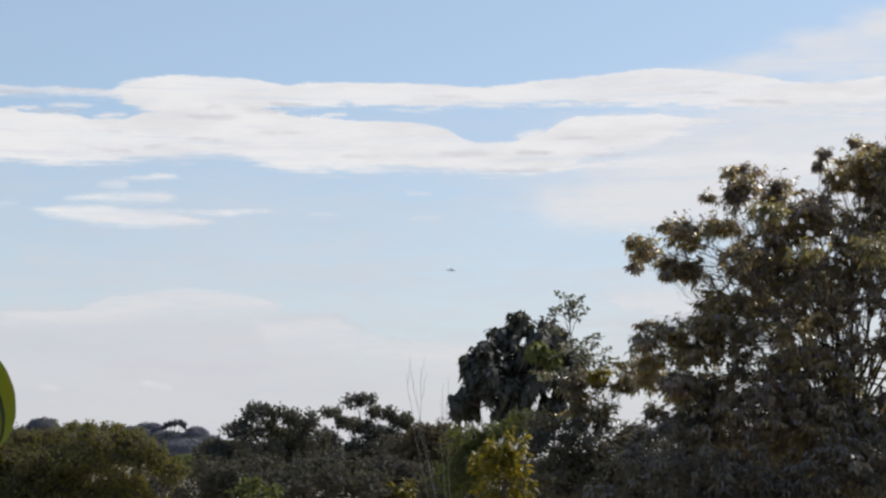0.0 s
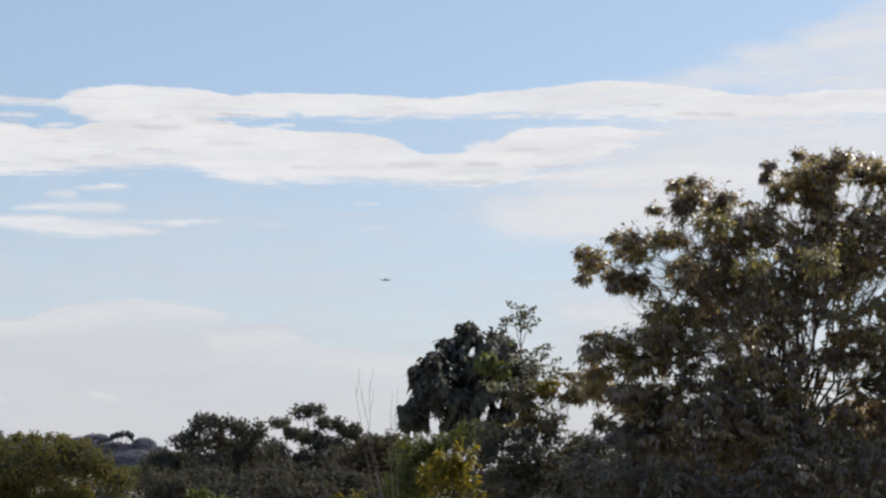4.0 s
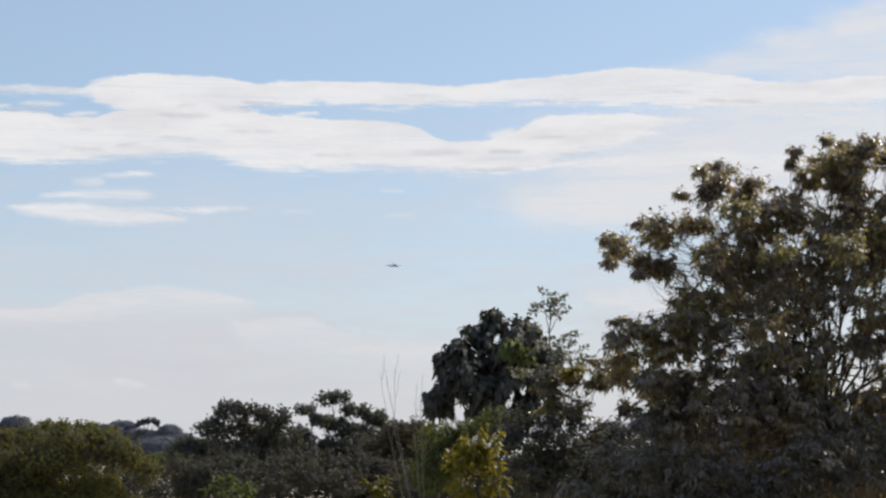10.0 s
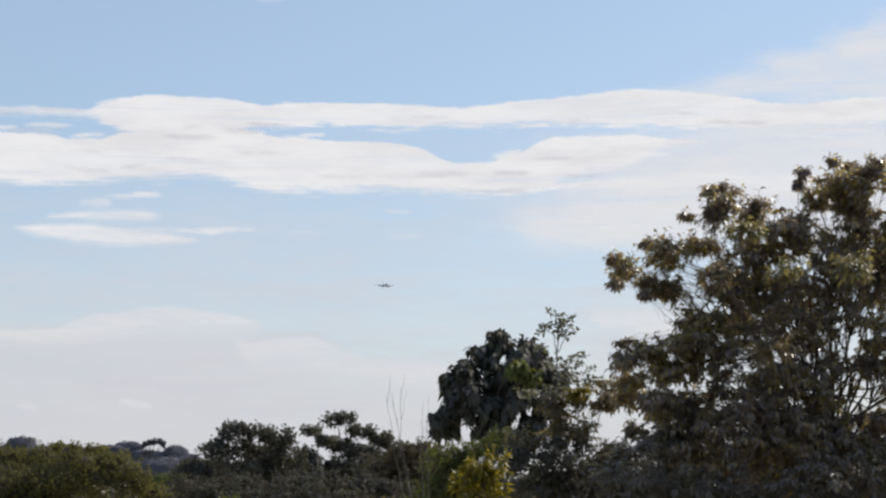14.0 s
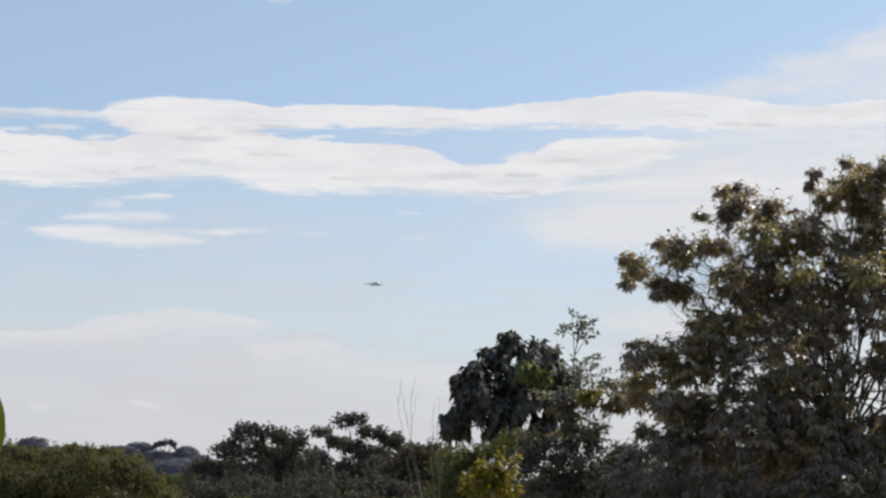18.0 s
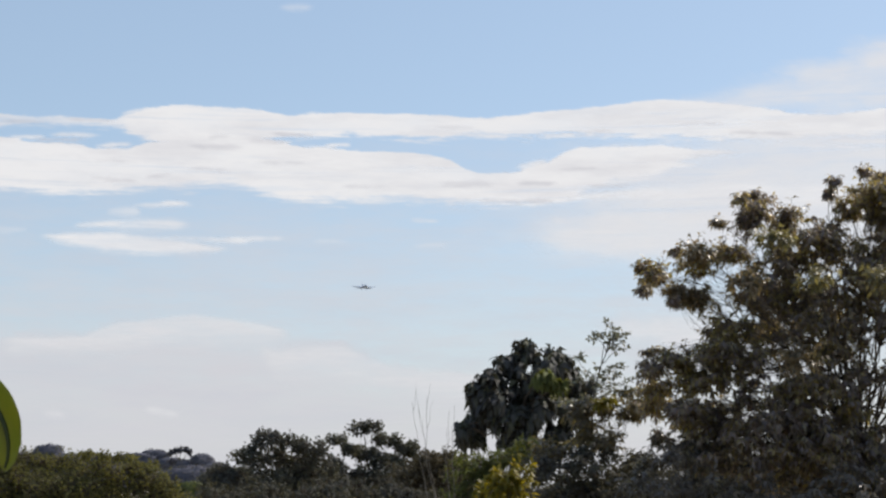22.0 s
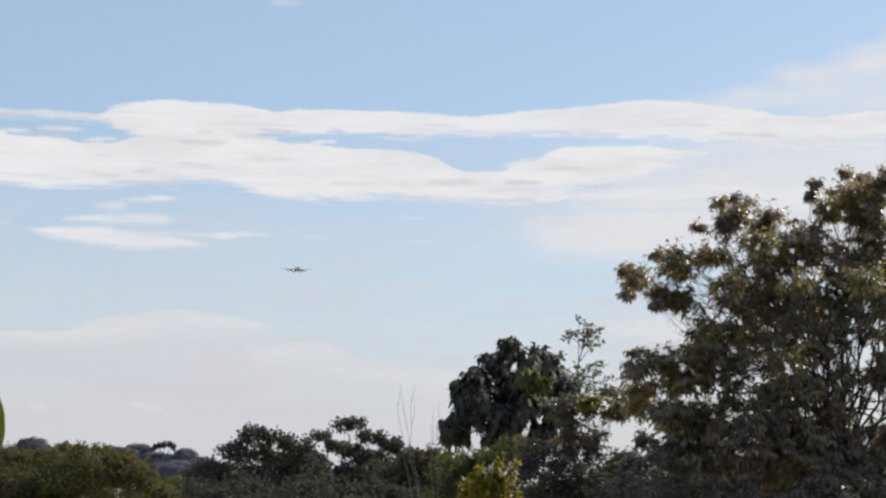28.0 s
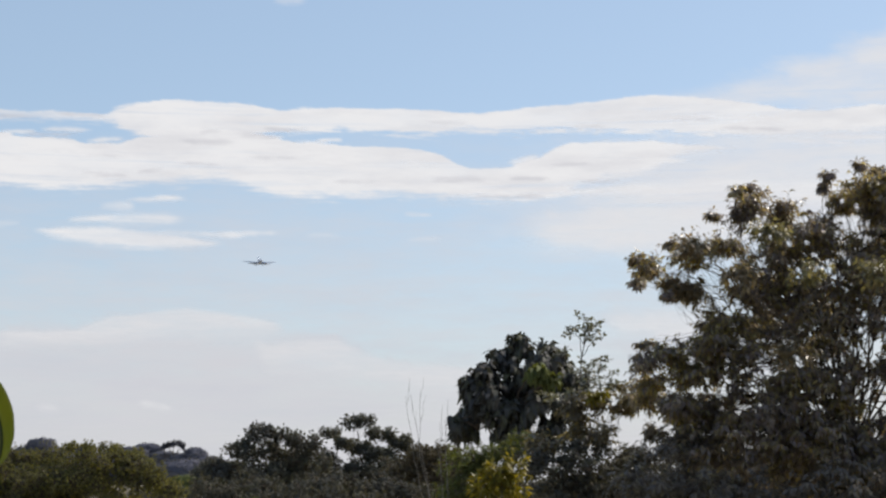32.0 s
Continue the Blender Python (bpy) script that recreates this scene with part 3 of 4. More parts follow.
CLOUDS.append(cloud("cloud", [(1105, 552, 52, 24), (1190, 560, 90, 32)], 0.5, 12, "pale white patch of high cloud", mat=M_VEIL, far=4440, step=9, grain=10, breadth=(90, 40)))
CLOUDS.append(banked("tiny faint wisp of cloud", *wisps([(248, 702, 66, 10, 4)], 0.4)))
CLOUDS.append(banked("tiny faint wisp of cloud", *wisps([(56, 706, 44, 4, 6)], 0.3)))
CLOUDS.append(banked("tiny faint wisp of cloud", *wisps([(725, 407, 70, -3, 2.6)], 0.42)))
CLOUDS.append(banked("tiny faint wisp of cloud", *wisps([(-30, 378, 76, 0, 4)], 0.4)))
CLOUDS.append(banked("tiny faint wisp of cloud", *wisps([(485, -16, 64, 0, 5)], 0.35)))
CLOUDS.append(banked("tiny faint wisp of cloud", *wisps([(712, 363, 50, 2, 2.4)], 0.45)))
CLOUDS.append(banked("tiny faint wisp of cloud", *wisps([(545, 400, 70, 1, 2.6)], 0.3)))

# ---- trees and bushes, far to near ----
def far_tree(label, depth, lobes, mat, seed, leaf=0.55, group="far trees"):
    """A tree in the distance: a closed knobbly canopy over a trunk, with leaf tufts all over its skin."""
    rng = np.random.default_rng(seed)
    root = np.array(spot(lobes[0][0], 700, depth)); root[2] = 0
    ob = thing("tree", root, label, "tree", group)
    top = np.array(spot(lobes[0][0], lobes[0][1], depth)) - root
    piece("trunk", mesh_of("trunk", *tube_rows(bent(rng, (0, 0, -0.2), top, 0, 6, 0.01), np.linspace(0.5, 0.2, 6), 8), M_BARK, True), ob)
    for u, v, hw, hh in lobes:
        c = np.array(spot(u, v, depth + rng.uniform(-3, 3))) - root
        a, b = size(hw, depth), size(hh, depth)
        n = int(26 * a * b / leaf ** 2) + 60
        nrm = unit_rows(rng.normal(size=(n, 3)))
        swell = np.array([1 + 0.22 * noise.fractal((p[0] * 2.2 + seed, p[1] * 2.2, p[2] * 2.2 + u), 0.8, 2.0, 4) for p in nrm])
        at = c + nrm * (a, min(a, 1.5 * b), b) * (swell * rng.uniform(0.93, 1.02, n))[:, None]
        along = unit_rows(np.cross(nrm, rng.normal(size=(n, 3))))
        lv, lf = leaf_rows(rng, at - along * leaf * 0.5, along, leaf, leaf * 0.8, 0.0, nrm * 1.6)
        bm = bmesh.new()
        bmesh.ops.create_icosphere(bm, subdivisions=3, radius=1.0)
        for p in bm.verts:
            p.co = Vector(c) + Vector((p.co.x * a, p.co.y * min(a, 1.5 * b), p.co.z * b)) * (0.94 + 0.2 * noise.fractal((p.co.x * 2.2 + seed, p.co.y * 2.2, p.co.z * 2.2 + u), 0.8, 2.0, 4))
        crown = part("crown", bm, mat, ob, "", True)
        piece("foliage", mesh_of("foliage", lv, lf, mat), crown)
    return ob


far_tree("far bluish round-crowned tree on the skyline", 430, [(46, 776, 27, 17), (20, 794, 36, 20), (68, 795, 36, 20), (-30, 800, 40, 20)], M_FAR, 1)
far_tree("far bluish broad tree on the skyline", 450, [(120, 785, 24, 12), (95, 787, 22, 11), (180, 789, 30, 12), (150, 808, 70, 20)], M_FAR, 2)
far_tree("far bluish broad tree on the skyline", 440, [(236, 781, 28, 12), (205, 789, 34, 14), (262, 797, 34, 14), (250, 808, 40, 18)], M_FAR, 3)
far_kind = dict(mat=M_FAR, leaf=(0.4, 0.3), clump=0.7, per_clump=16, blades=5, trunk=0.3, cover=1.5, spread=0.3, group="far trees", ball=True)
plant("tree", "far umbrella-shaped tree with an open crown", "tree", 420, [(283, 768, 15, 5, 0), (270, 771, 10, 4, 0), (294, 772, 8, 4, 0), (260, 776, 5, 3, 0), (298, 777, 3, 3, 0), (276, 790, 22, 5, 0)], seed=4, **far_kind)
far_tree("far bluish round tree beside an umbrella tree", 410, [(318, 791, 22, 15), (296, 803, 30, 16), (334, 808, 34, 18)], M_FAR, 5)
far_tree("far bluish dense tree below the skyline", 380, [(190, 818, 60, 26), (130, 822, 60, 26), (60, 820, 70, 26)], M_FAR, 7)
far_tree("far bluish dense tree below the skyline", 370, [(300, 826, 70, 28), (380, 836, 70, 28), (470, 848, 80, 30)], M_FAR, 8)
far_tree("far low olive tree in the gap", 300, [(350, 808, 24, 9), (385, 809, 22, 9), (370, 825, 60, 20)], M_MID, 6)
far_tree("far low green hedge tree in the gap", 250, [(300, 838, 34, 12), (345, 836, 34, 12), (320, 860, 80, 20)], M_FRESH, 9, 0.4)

OLIVE_TREE = plant("tree", "feathery olive-green spreading tree", "tree", 48, [(60, 806, 60, 38), (150, 807, 70, 36), (218, 824, 52, 36), (-40, 806, 60, 44), (266, 853, 42, 36), (112, 777, 34, 11), (160, 778, 44, 11), (204, 790, 36, 12), (100, 865, 150, 50), (-110, 850, 80, 60), (20, 860, 120, 50), (70, 836, 90, 34, -0.6), (20, 915, 120, 42), (190, 912, 100, 42)],
      M_OLIVE, 11, leaf=(0.06, 0.036), clump=0.36, per_clump=50, blades=7, cover=2.4, droop=0.4, trunk=0.06, spread=0.6, ball=True, shell=1.4)
GROVE_TREE = plant("tree", "dark grove tree with a knobbly crown", "tree", 72, [(425, 752, 36, 18), (465, 756, 30, 16), (500, 760, 34, 18), (400, 785, 34, 22), (455, 800, 70, 36), (515, 800, 40, 30), (360, 842, 50, 48), (450, 850, 90, 55), (350, 815, 30, 22)],
      M_MID, 12, leaf=(0.10, 0.065), clump=0.42, per_clump=34, flat=0.85, inset=0.3, shell=1.2, blades=7, cover=2.4, droop=0.7, trunk=0.16, spread=0.5, ball=True)
FLAT_TREE = plant("tree", "flat-topped dark tree with an open airy crown", "tree", 75, [(606, 730, 34, 13), (645, 752, 30, 13), (682, 762, 24, 11), (556, 750, 18, 11), (575, 768, 22, 12), (610, 772, 30, 12), (640, 785, 45, 14), (540, 800, 30, 22), (600, 830, 80, 46), (670, 826, 50, 40), (540, 835, 45, 48), (688, 772, 16, 10), (700, 810, 40, 34)],
      M_MID, 13, leaf=(0.10, 0.062), clump=0.36, per_clump=32, flat=0.85, inset=0.3, shell=1.2, blades=7, cover=2.2, droop=0.7, trunk=0.14, spread=0.5, ball=True)
plant("bush", "rusty brown rounded bush below bare twigs", "bush", 60, [(735, 795, 55, 28), (710, 825, 60, 45), (780, 825, 60, 45), (690, 880, 90, 40), (718, 786, 28, 18), (762, 784, 30, 18)],
      M_RUST, 14, leaf=(0.13, 0.06), clump=0.42, per_clump=26, shell=1.2, blades=6, cover=2.8, trunk=0.09, spread=0.5)
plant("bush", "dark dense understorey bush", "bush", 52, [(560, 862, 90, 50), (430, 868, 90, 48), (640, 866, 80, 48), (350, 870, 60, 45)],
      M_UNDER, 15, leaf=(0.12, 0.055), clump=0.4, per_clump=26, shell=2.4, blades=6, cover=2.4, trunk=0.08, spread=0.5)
DOME_GAPS = [(896, 624, 7, 10), (858, 680, 5, 8), (821, 695, 7, 5), (827, 734, 6, 7), (798, 766, 11, 6), (760, 742, 7, 14), (843, 744, 6, 6), (919, 608, 2, 10), (850, 722, 6, 5), (877, 724, 7, 6), (917, 738, 8, 9), (927, 720, 5, 6), (944, 714, 5, 10), (859, 640, 4, 4), (880, 655, 4, 4)]
DOME_GAPS = [(u, v, 1.35 * a, 1.35 * b) for u, v, a, b in DOME_GAPS]
DOME_SHELL = [(895, 595, 17, 19), (895, 613, 32, 25), (905, 640, 44, 26), (938, 638, 40, 34), (861, 618, 25, 23), (834, 647, 25, 22), (811, 673, 20, 22), (826, 663, 33, 28), (880, 680, 60, 34), (950, 690, 48, 40), (826, 704, 26, 30), (762, 738, 16, 14), (790, 745, 24, 20), (860, 735, 44, 30), (930, 745, 50, 32), (985, 655, 22, 22)]
DOME_FRONT = [(922, 640, 24, 8, -1.6), (945, 648, 14, 8, -1.5), (922, 612, 24, 24), (802, 722, 18, 20), (772, 736, 20, 18), (868, 712, 40, 28, -0.7), (905, 705, 40, 28, -0.7), (845, 690, 36, 26, -0.6), (890, 752, 44, 26, -0.6), (948, 612, 26, 22), (966, 634, 22, 20)]
# boughs 16 and 17 wear brighter M_FRESH leaves to paint a sunlit patch
DOME_TREE = plant("tree", "dark dome-shaped tree with broad drooping leaves", "tree", 42,
      DOME_SHELL + DOME_FRONT,
      M_DOME, 16, leaf=(0.27, 0.16), clump=0.3, per_clump=8, blades=6, cover=2.4, droop=0.7, whorl=True, sag=0.45, shell=1.4, holes=DOME_GAPS, trunk=0.16, spread=0.5, stem_at=875, ball=True, special={16: M_FRESH, 17: M_FRESH})
plant("bush", "feathery fresh-green bush under a dark tree", "bush", 36, [(850, 790, 48, 30), (800, 800, 50, 26), (893, 765, 34, 24, -0.8), (830, 840, 70, 45), (770, 860, 50, 45)],
      M_FRESH, 17, leaf=(0.15, 0.035), clump=0.32, per_clump=20, blades=6, cover=2.0, trunk=0.06, spread=0.5)
SIDE_GAPS = [(1084, 746, 20, 15), (1072, 733, 10, 9), (1046, 716, 7, 5), (1058, 694, 7, 6), (1020, 712, 5, 5)]
# low boughs take M_UNDER leaves, so the shade at the base is painted
plant("tree", "slender dusty-leaved tree with grey-green leaves", "tree", 31,
      [(1045, 700, 45, 26), (985, 740, 50, 34), (1030, 748, 42, 34), (930, 775, 42, 34), (1010, 800, 75, 50), (1085, 800, 50, 45), (960, 860, 80, 50), (1060, 875, 90, 50), (1090, 690, 28, 20), (1112, 795, 32, 22), (990, 700, 34, 24), (1036, 684, 25, 11, -1.0), (925, 800, 50, 36), (1070, 668, 18, 13), (1076, 702, 34, 20), (1020, 690, 40, 22)],
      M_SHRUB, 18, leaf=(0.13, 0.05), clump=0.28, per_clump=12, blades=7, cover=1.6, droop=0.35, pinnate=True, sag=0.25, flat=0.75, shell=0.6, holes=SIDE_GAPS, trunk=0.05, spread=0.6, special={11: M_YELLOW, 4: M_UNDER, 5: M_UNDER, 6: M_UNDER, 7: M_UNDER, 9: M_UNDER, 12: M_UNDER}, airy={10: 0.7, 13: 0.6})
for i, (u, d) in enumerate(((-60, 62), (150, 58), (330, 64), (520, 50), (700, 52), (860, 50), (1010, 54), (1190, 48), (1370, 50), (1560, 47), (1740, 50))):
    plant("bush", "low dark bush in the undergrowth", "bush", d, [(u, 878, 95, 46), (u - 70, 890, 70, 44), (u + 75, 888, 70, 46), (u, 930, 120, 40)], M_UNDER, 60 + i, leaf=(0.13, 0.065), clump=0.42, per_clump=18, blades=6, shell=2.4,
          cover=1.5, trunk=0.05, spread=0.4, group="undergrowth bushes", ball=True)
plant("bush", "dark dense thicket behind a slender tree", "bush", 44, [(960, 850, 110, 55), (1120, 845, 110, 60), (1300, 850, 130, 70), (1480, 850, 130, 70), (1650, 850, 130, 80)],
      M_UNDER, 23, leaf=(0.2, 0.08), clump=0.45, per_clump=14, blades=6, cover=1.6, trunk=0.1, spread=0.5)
# added bush whose dark leaves stand in for the shade low in the tall tree
plant("bush", "added thicket with painted shade below a tall tree", "bush", 24.3, [(1110, 850, 80, 52), (1140, 790, 38, 30), (1230, 856, 90, 54), (1360, 850, 100, 58), (1490, 848, 100, 62), (1620, 850, 110, 66), (1740, 850, 100, 70), (1060, 915, 120, 44), (1230, 920, 130, 44), (1420, 920, 130, 44)],
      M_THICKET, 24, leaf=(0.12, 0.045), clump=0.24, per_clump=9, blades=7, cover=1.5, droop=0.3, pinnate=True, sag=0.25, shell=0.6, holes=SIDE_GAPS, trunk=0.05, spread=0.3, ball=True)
plant("bush", "bright yellow-green leafy bush", "bush", 28, [(858, 815, 34, 24), (880, 832, 34, 34), (840, 850, 36, 34), (870, 885, 60, 30)],
      M_YELLOW, 19, leaf=(0.17, 0.055), clump=0.26, per_clump=9, blades=6, cover=1.8, trunk=0.04, spread=0.4)
plant("bush", "small yellow-green bush with upright leaves", "bush", 27, [(688, 884, 16, 12), (697, 902, 20, 18)], M_YELLOW, 20, leaf=(0.16, 0.06), clump=0.22, per_clump=8, blades=6, cover=1.6, trunk=0.03, spread=0.4)
plant("bush", "small pale-green bush among darker bushes", "bush", 29, [(415, 885, 26, 22), (445, 905, 34, 24)], M_FRESH, 21, leaf=(0.15, 0.06), clump=0.24, per_clump=9, blades=6, cover=1.5, trunk=0.03, spread=0.4)

gap_rng = np.random.default_rng(77)
BIG_GAPS = SIDE_GAPS + [(1577, 347, 24, 15), (1542, 703, 20, 17), (1507, 660, 12, 10), (1228, 473, 14, 7), (1200, 482, 9, 5), (1490, 690, 9, 8), (1600, 690, 14, 12)]
BIG_GAPS += [(1130 + 560 * k ** 0.6, v, r, r * q) for k, v, r, q in zip(gap_rng.uniform(0, 1, 300), gap_rng.uniform(330, 720, 300), gap_rng.uniform(2, 6.5, 300), gap_rng.uniform(0.6, 1.4, 300))]
OUTER_BOUGHS = [(1505, 332, 72, 62), (1288, 366, 48, 50), (1120, 467, 40, 30), (1200, 450, 60, 34), (1390, 425, 90, 55), (1570, 430, 120, 115), (1320, 490, 95, 80), (1156, 609, 46, 20),
                (1250, 620, 110, 65), (1430, 560, 130, 120), (1625, 585, 120, 105), (1330, 740, 180, 110), (1560, 830, 200, 140), (1178, 702, 50, 45), (1700, 390, 110, 120), (1760, 650, 130, 200),
                (1210, 850, 140, 70, 0.8), (1255, 425, 60, 34), (1345, 374, 42, 34), (1190, 505, 55, 34), (1600, 785, 110, 42), (1190, 770, 80, 45)]
INNER_BOUGHS = [(1430, 385, 34, 24), (1335, 405, 45, 26, -1.6), (1400, 470, 44, 26, -1.8), (1195, 430, 40, 22, -0.8), (1280, 480, 44, 24, -1.6), (1520, 470, 46, 30, -1.8), (1380, 610, 40, 30, -1.8), (1262, 556, 70, 42),
                (1230, 715, 90, 55), (1130, 664, 46, 30), (1420, 760, 110, 70), (1495, 650, 60, 46), (1545, 800, 90, 50), (1470, 690, 60, 40), (1117, 596, 28, 9), (1550, 300, 50, 26),
                (1400, 400, 50, 34), (1458, 345, 38, 40), (1620, 318, 70, 42), (1700, 322, 70, 45), (1540, 640, 66, 42), (1570, 600, 50, 34)]
# those set well back are added to cast shade on the lower crown
FILL_AND_SHADE_BOUGHS = [(1308, 342, 34, 20), (1470, 480, 60, 70, -0.4), (1480, 420, 44, 40), (1600, 690, 70, 40), (1670, 700, 80, 55), (1120, 622, 38, 24), (1118, 694, 40, 26), (1420, 520, 110, 80, 2.4),
                (1560, 470, 120, 100, 3.0), (1680, 430, 120, 110, 3.2), (1320, 560, 80, 50, 2.0), (1500, 650, 90, 50, 2.6), (1660, 620, 110, 90, 3.0), (1250, 800, 100, 55, 1.4), (1400, 825, 120, 65, 1.4), (1160, 492, 34, 20),
                (1570, 810, 120, 70, 1.6), (1410, 655, 90, 42, -0.8), (1465, 690, 60, 32, -0.6), (1200, 645, 52, 36), (1128, 748, 26, 20)]
BACK_BOUGHS = [(1590, 725, 90, 30, 0.8), (1690, 745, 80, 40), (1238, 590, 40, 26), (1262, 331, 13, 10), (1291, 323, 12, 10), (1228, 372, 10, 8), (1097, 446, 13, 9), (1156, 421, 14, 9), (1430, 298, 12, 9),
               (1420, 318, 10, 9), (1487, 279, 13, 11), (1510, 283, 12, 10), (1568, 279, 14, 10), (1100, 492, 12, 10), (1150, 510, 13, 9), (1600, 290, 16, 12), (1352, 354, 24, 14), (1382, 362, 22, 14)]
# boughs 16, 21, 57 and 64 get darker leaves as painted shade
BIG_TREE = plant("tree", "tall spreading tree with glossy drooping olive leaves", "tree", 26,
      OUTER_BOUGHS + INNER_BOUGHS + FILL_AND_SHADE_BOUGHS + BACK_BOUGHS,
      M_BIG, 22, leaf=(0.108, 0.04), clump=0.21, per_clump=6, blades=9, cover=3.2, droop=0.55, pinnate=True, inset=1.05, sag=0.28, flat=0.75, shell=0.5, fan=0.7, holes=BIG_GAPS, trunk=0.075, stem_at=1480, airy={17: 0.9, 33: 0.6, 35: 0.7, 20: 0.7, 9: 0.75, 10: 0.7, 15: 0.8, 42: 0.7, 43: 0.7, 45: 0.6, 46: 0.7, 51: 0.6, 52: 0.6, 53: 0.6, 54: 0.6, 55: 0.5, 56: 0.4},
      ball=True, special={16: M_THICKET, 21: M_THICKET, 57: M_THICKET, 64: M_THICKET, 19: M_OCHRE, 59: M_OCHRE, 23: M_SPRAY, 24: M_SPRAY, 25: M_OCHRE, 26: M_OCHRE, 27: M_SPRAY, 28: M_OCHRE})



# ---- slender sapling with feathered leaves ----
def feather(rng, base, way_out, length, pairs, leaflet):
    """Leaf stalk with paired leaflets."""
    d = np.asarray(way_out) / np.linalg.norm(way_out)
    k = np.linspace(0, 1, 5)[:, None]
    stalk = base + d * length * k - np.array([0, 0, 1.0]) * length * 0.25 * k ** 2
    rows = [tube_rows(stalk, np.linspace(0.004, 0.002, 5), 4)]
    side = np.cross(d, (0, 0, 1.0)); side /= np.linalg.norm(side) + 1e-9
    at = np.linspace(0.25, 1, pairs)
    pts = base + d * length * at[:, None] - np.array([0, 0, 1.0]) * length * 0.25 * at[:, None] ** 2
    b = np.concatenate([pts, pts])
    w = np.concatenate([np.tile(side + d * 0.5, (pairs, 1)), np.tile(-side + d * 0.5, (pairs, 1))]) + rng.normal(size=(2 * pairs, 3)) * 0.55
    return rows, leaf_rows(rng, b, unit_rows(w), leaflet, leaflet * 0.5)


def sapling(depth):
    rng = np.random.default_rng(31)
    root = np.array(spot(1000, 700, depth)); root[2] = 0
    ob = thing("sapling", root, "slender sapling with feathery leaf sprays swaying in wind", "tree")
    top = np.array(spot(995, 548, depth)) - root
    mid = np.array(spot(992, 662, depth)) - root
    lower, upper = bent(rng, (0, 0, 0), mid, 0, 6, 0.008), bent(rng, mid, top, 0, 6, 0.01)
    piece("stem", mesh_of("stem", *tube_rows(lower, np.linspace(0.028, 0.014, 6), 6), M_BARK, True), ob)
    leader = piece("leader", mesh_of("leader", *tube_rows(upper - mid, np.linspace(0.014, 0.007, 6), 6), M_BARK, True), ob, "thin bending upper stem")
    leader.location = mid
    for u, v, n, reach in ((990, 552, 5, 0.2), (1006, 564, 6, 0.22), (984, 574, 5, 0.2), (1010, 586, 4, 0.22), (968, 574, 4, 0.18), (962, 612, 3, 0.2), (1030, 622, 4, 0.24), (1000, 634, 4, 0.24), (1020, 640, 5, 0.26), (985, 650, 5, 0.28), (1014, 662, 6, 0.3), (1040, 650, 4, 0.24),
                           (985, 690, 8, 0.32), (1045, 672, 5, 0.3), (960, 690, 7, 0.3), (1022, 684, 6, 0.3)):
        c = np.array(spot(u, v, depth + rng.uniform(-0.3, 0.3))) - root
        high = v < 600
        line, home, shift = (upper, leader, mid) if high else (lower, ob, np.zeros(3))
        s = line[int(np.argmin(abs(line[:, 2] - c[2] + 0.35)))]
        rows, blades = [tube_rows(bent(rng, s, c, 0.05, 5, 0.02) - shift, np.linspace(0.009, 0.005, 5), 5)], []
        for _ in range(n):
            a = rng.uniform(0, 6.28)
            r, b = feather(rng, c - shift + rng.normal(size=3) * 0.05, (math.cos(a), 0.7 * math.sin(a), rng.uniform(-0.4, 1.5)), reach * rng.uniform(0.8, 1.2), 4, 0.125)
            rows += r
            blades.append(b)
        branch = piece("branch", mesh_of("branch", *joined(rows), M_BARK, True), home)
        piece("foliage", mesh_of("foliage", *joined(blades), M_SPRIG), leader if high else branch)
    return ob, leader


SAPLING, LEADER = sapling(31.5)


# ---- bare twigs ----
def bare_shrub(depth):
    rng = np.random.default_rng(41)
    root = np.array(spot(745, 700, depth)); root[2] = 0
    ob = thing("bare_shrub", root, "leafless pale grey twigs standing above bushes", "shrub")
    for low, bend_at, tip in (((742, 902), (716, 790), (717, 674)), ((742, 905), (722, 800), (702, 698)), ((729, 902), (705, 790), (691, 684)), ((768, 902), (762, 790), (766, 690)),
                              ((760, 900), (752, 800), (757, 700))):
        a = np.array(spot(*low, depth)) - root
        b = np.array(spot(*bend_at, depth)) - root
        c = np.array(spot(*tip, depth)) - root
        pts = np.concatenate([bent(rng, (rng.uniform(-0.1, 0.1), rng.uniform(-0.1, 0.1), -0.05), a, 0, 4, 0.01)[:-1], bent(rng, a, b, 0, 5, 0.012)[:-1], bent(rng, b, c, 0, 7, 0.012)])
        rows = [tube_rows(pts, np.linspace(0.0075, 0.0018, len(pts)), 5)]
        for _ in range(2):
            s = pts[rng.integers(6, len(pts) - 1)]
            e = s + np.array([rng.uniform(-0.1, 0.1), rng.uniform(-0.1, 0.1), rng.uniform(0.25, 0.6)])
            rows.append(tube_rows(bent(rng, s, e, 0, 4, 0.03), np.linspace(0.003, 0.0013, 4), 4))
        piece("stem", mesh_of("stem", *joined(rows), M_PALE, True), ob)
    return ob


bare_shrub(27.5)


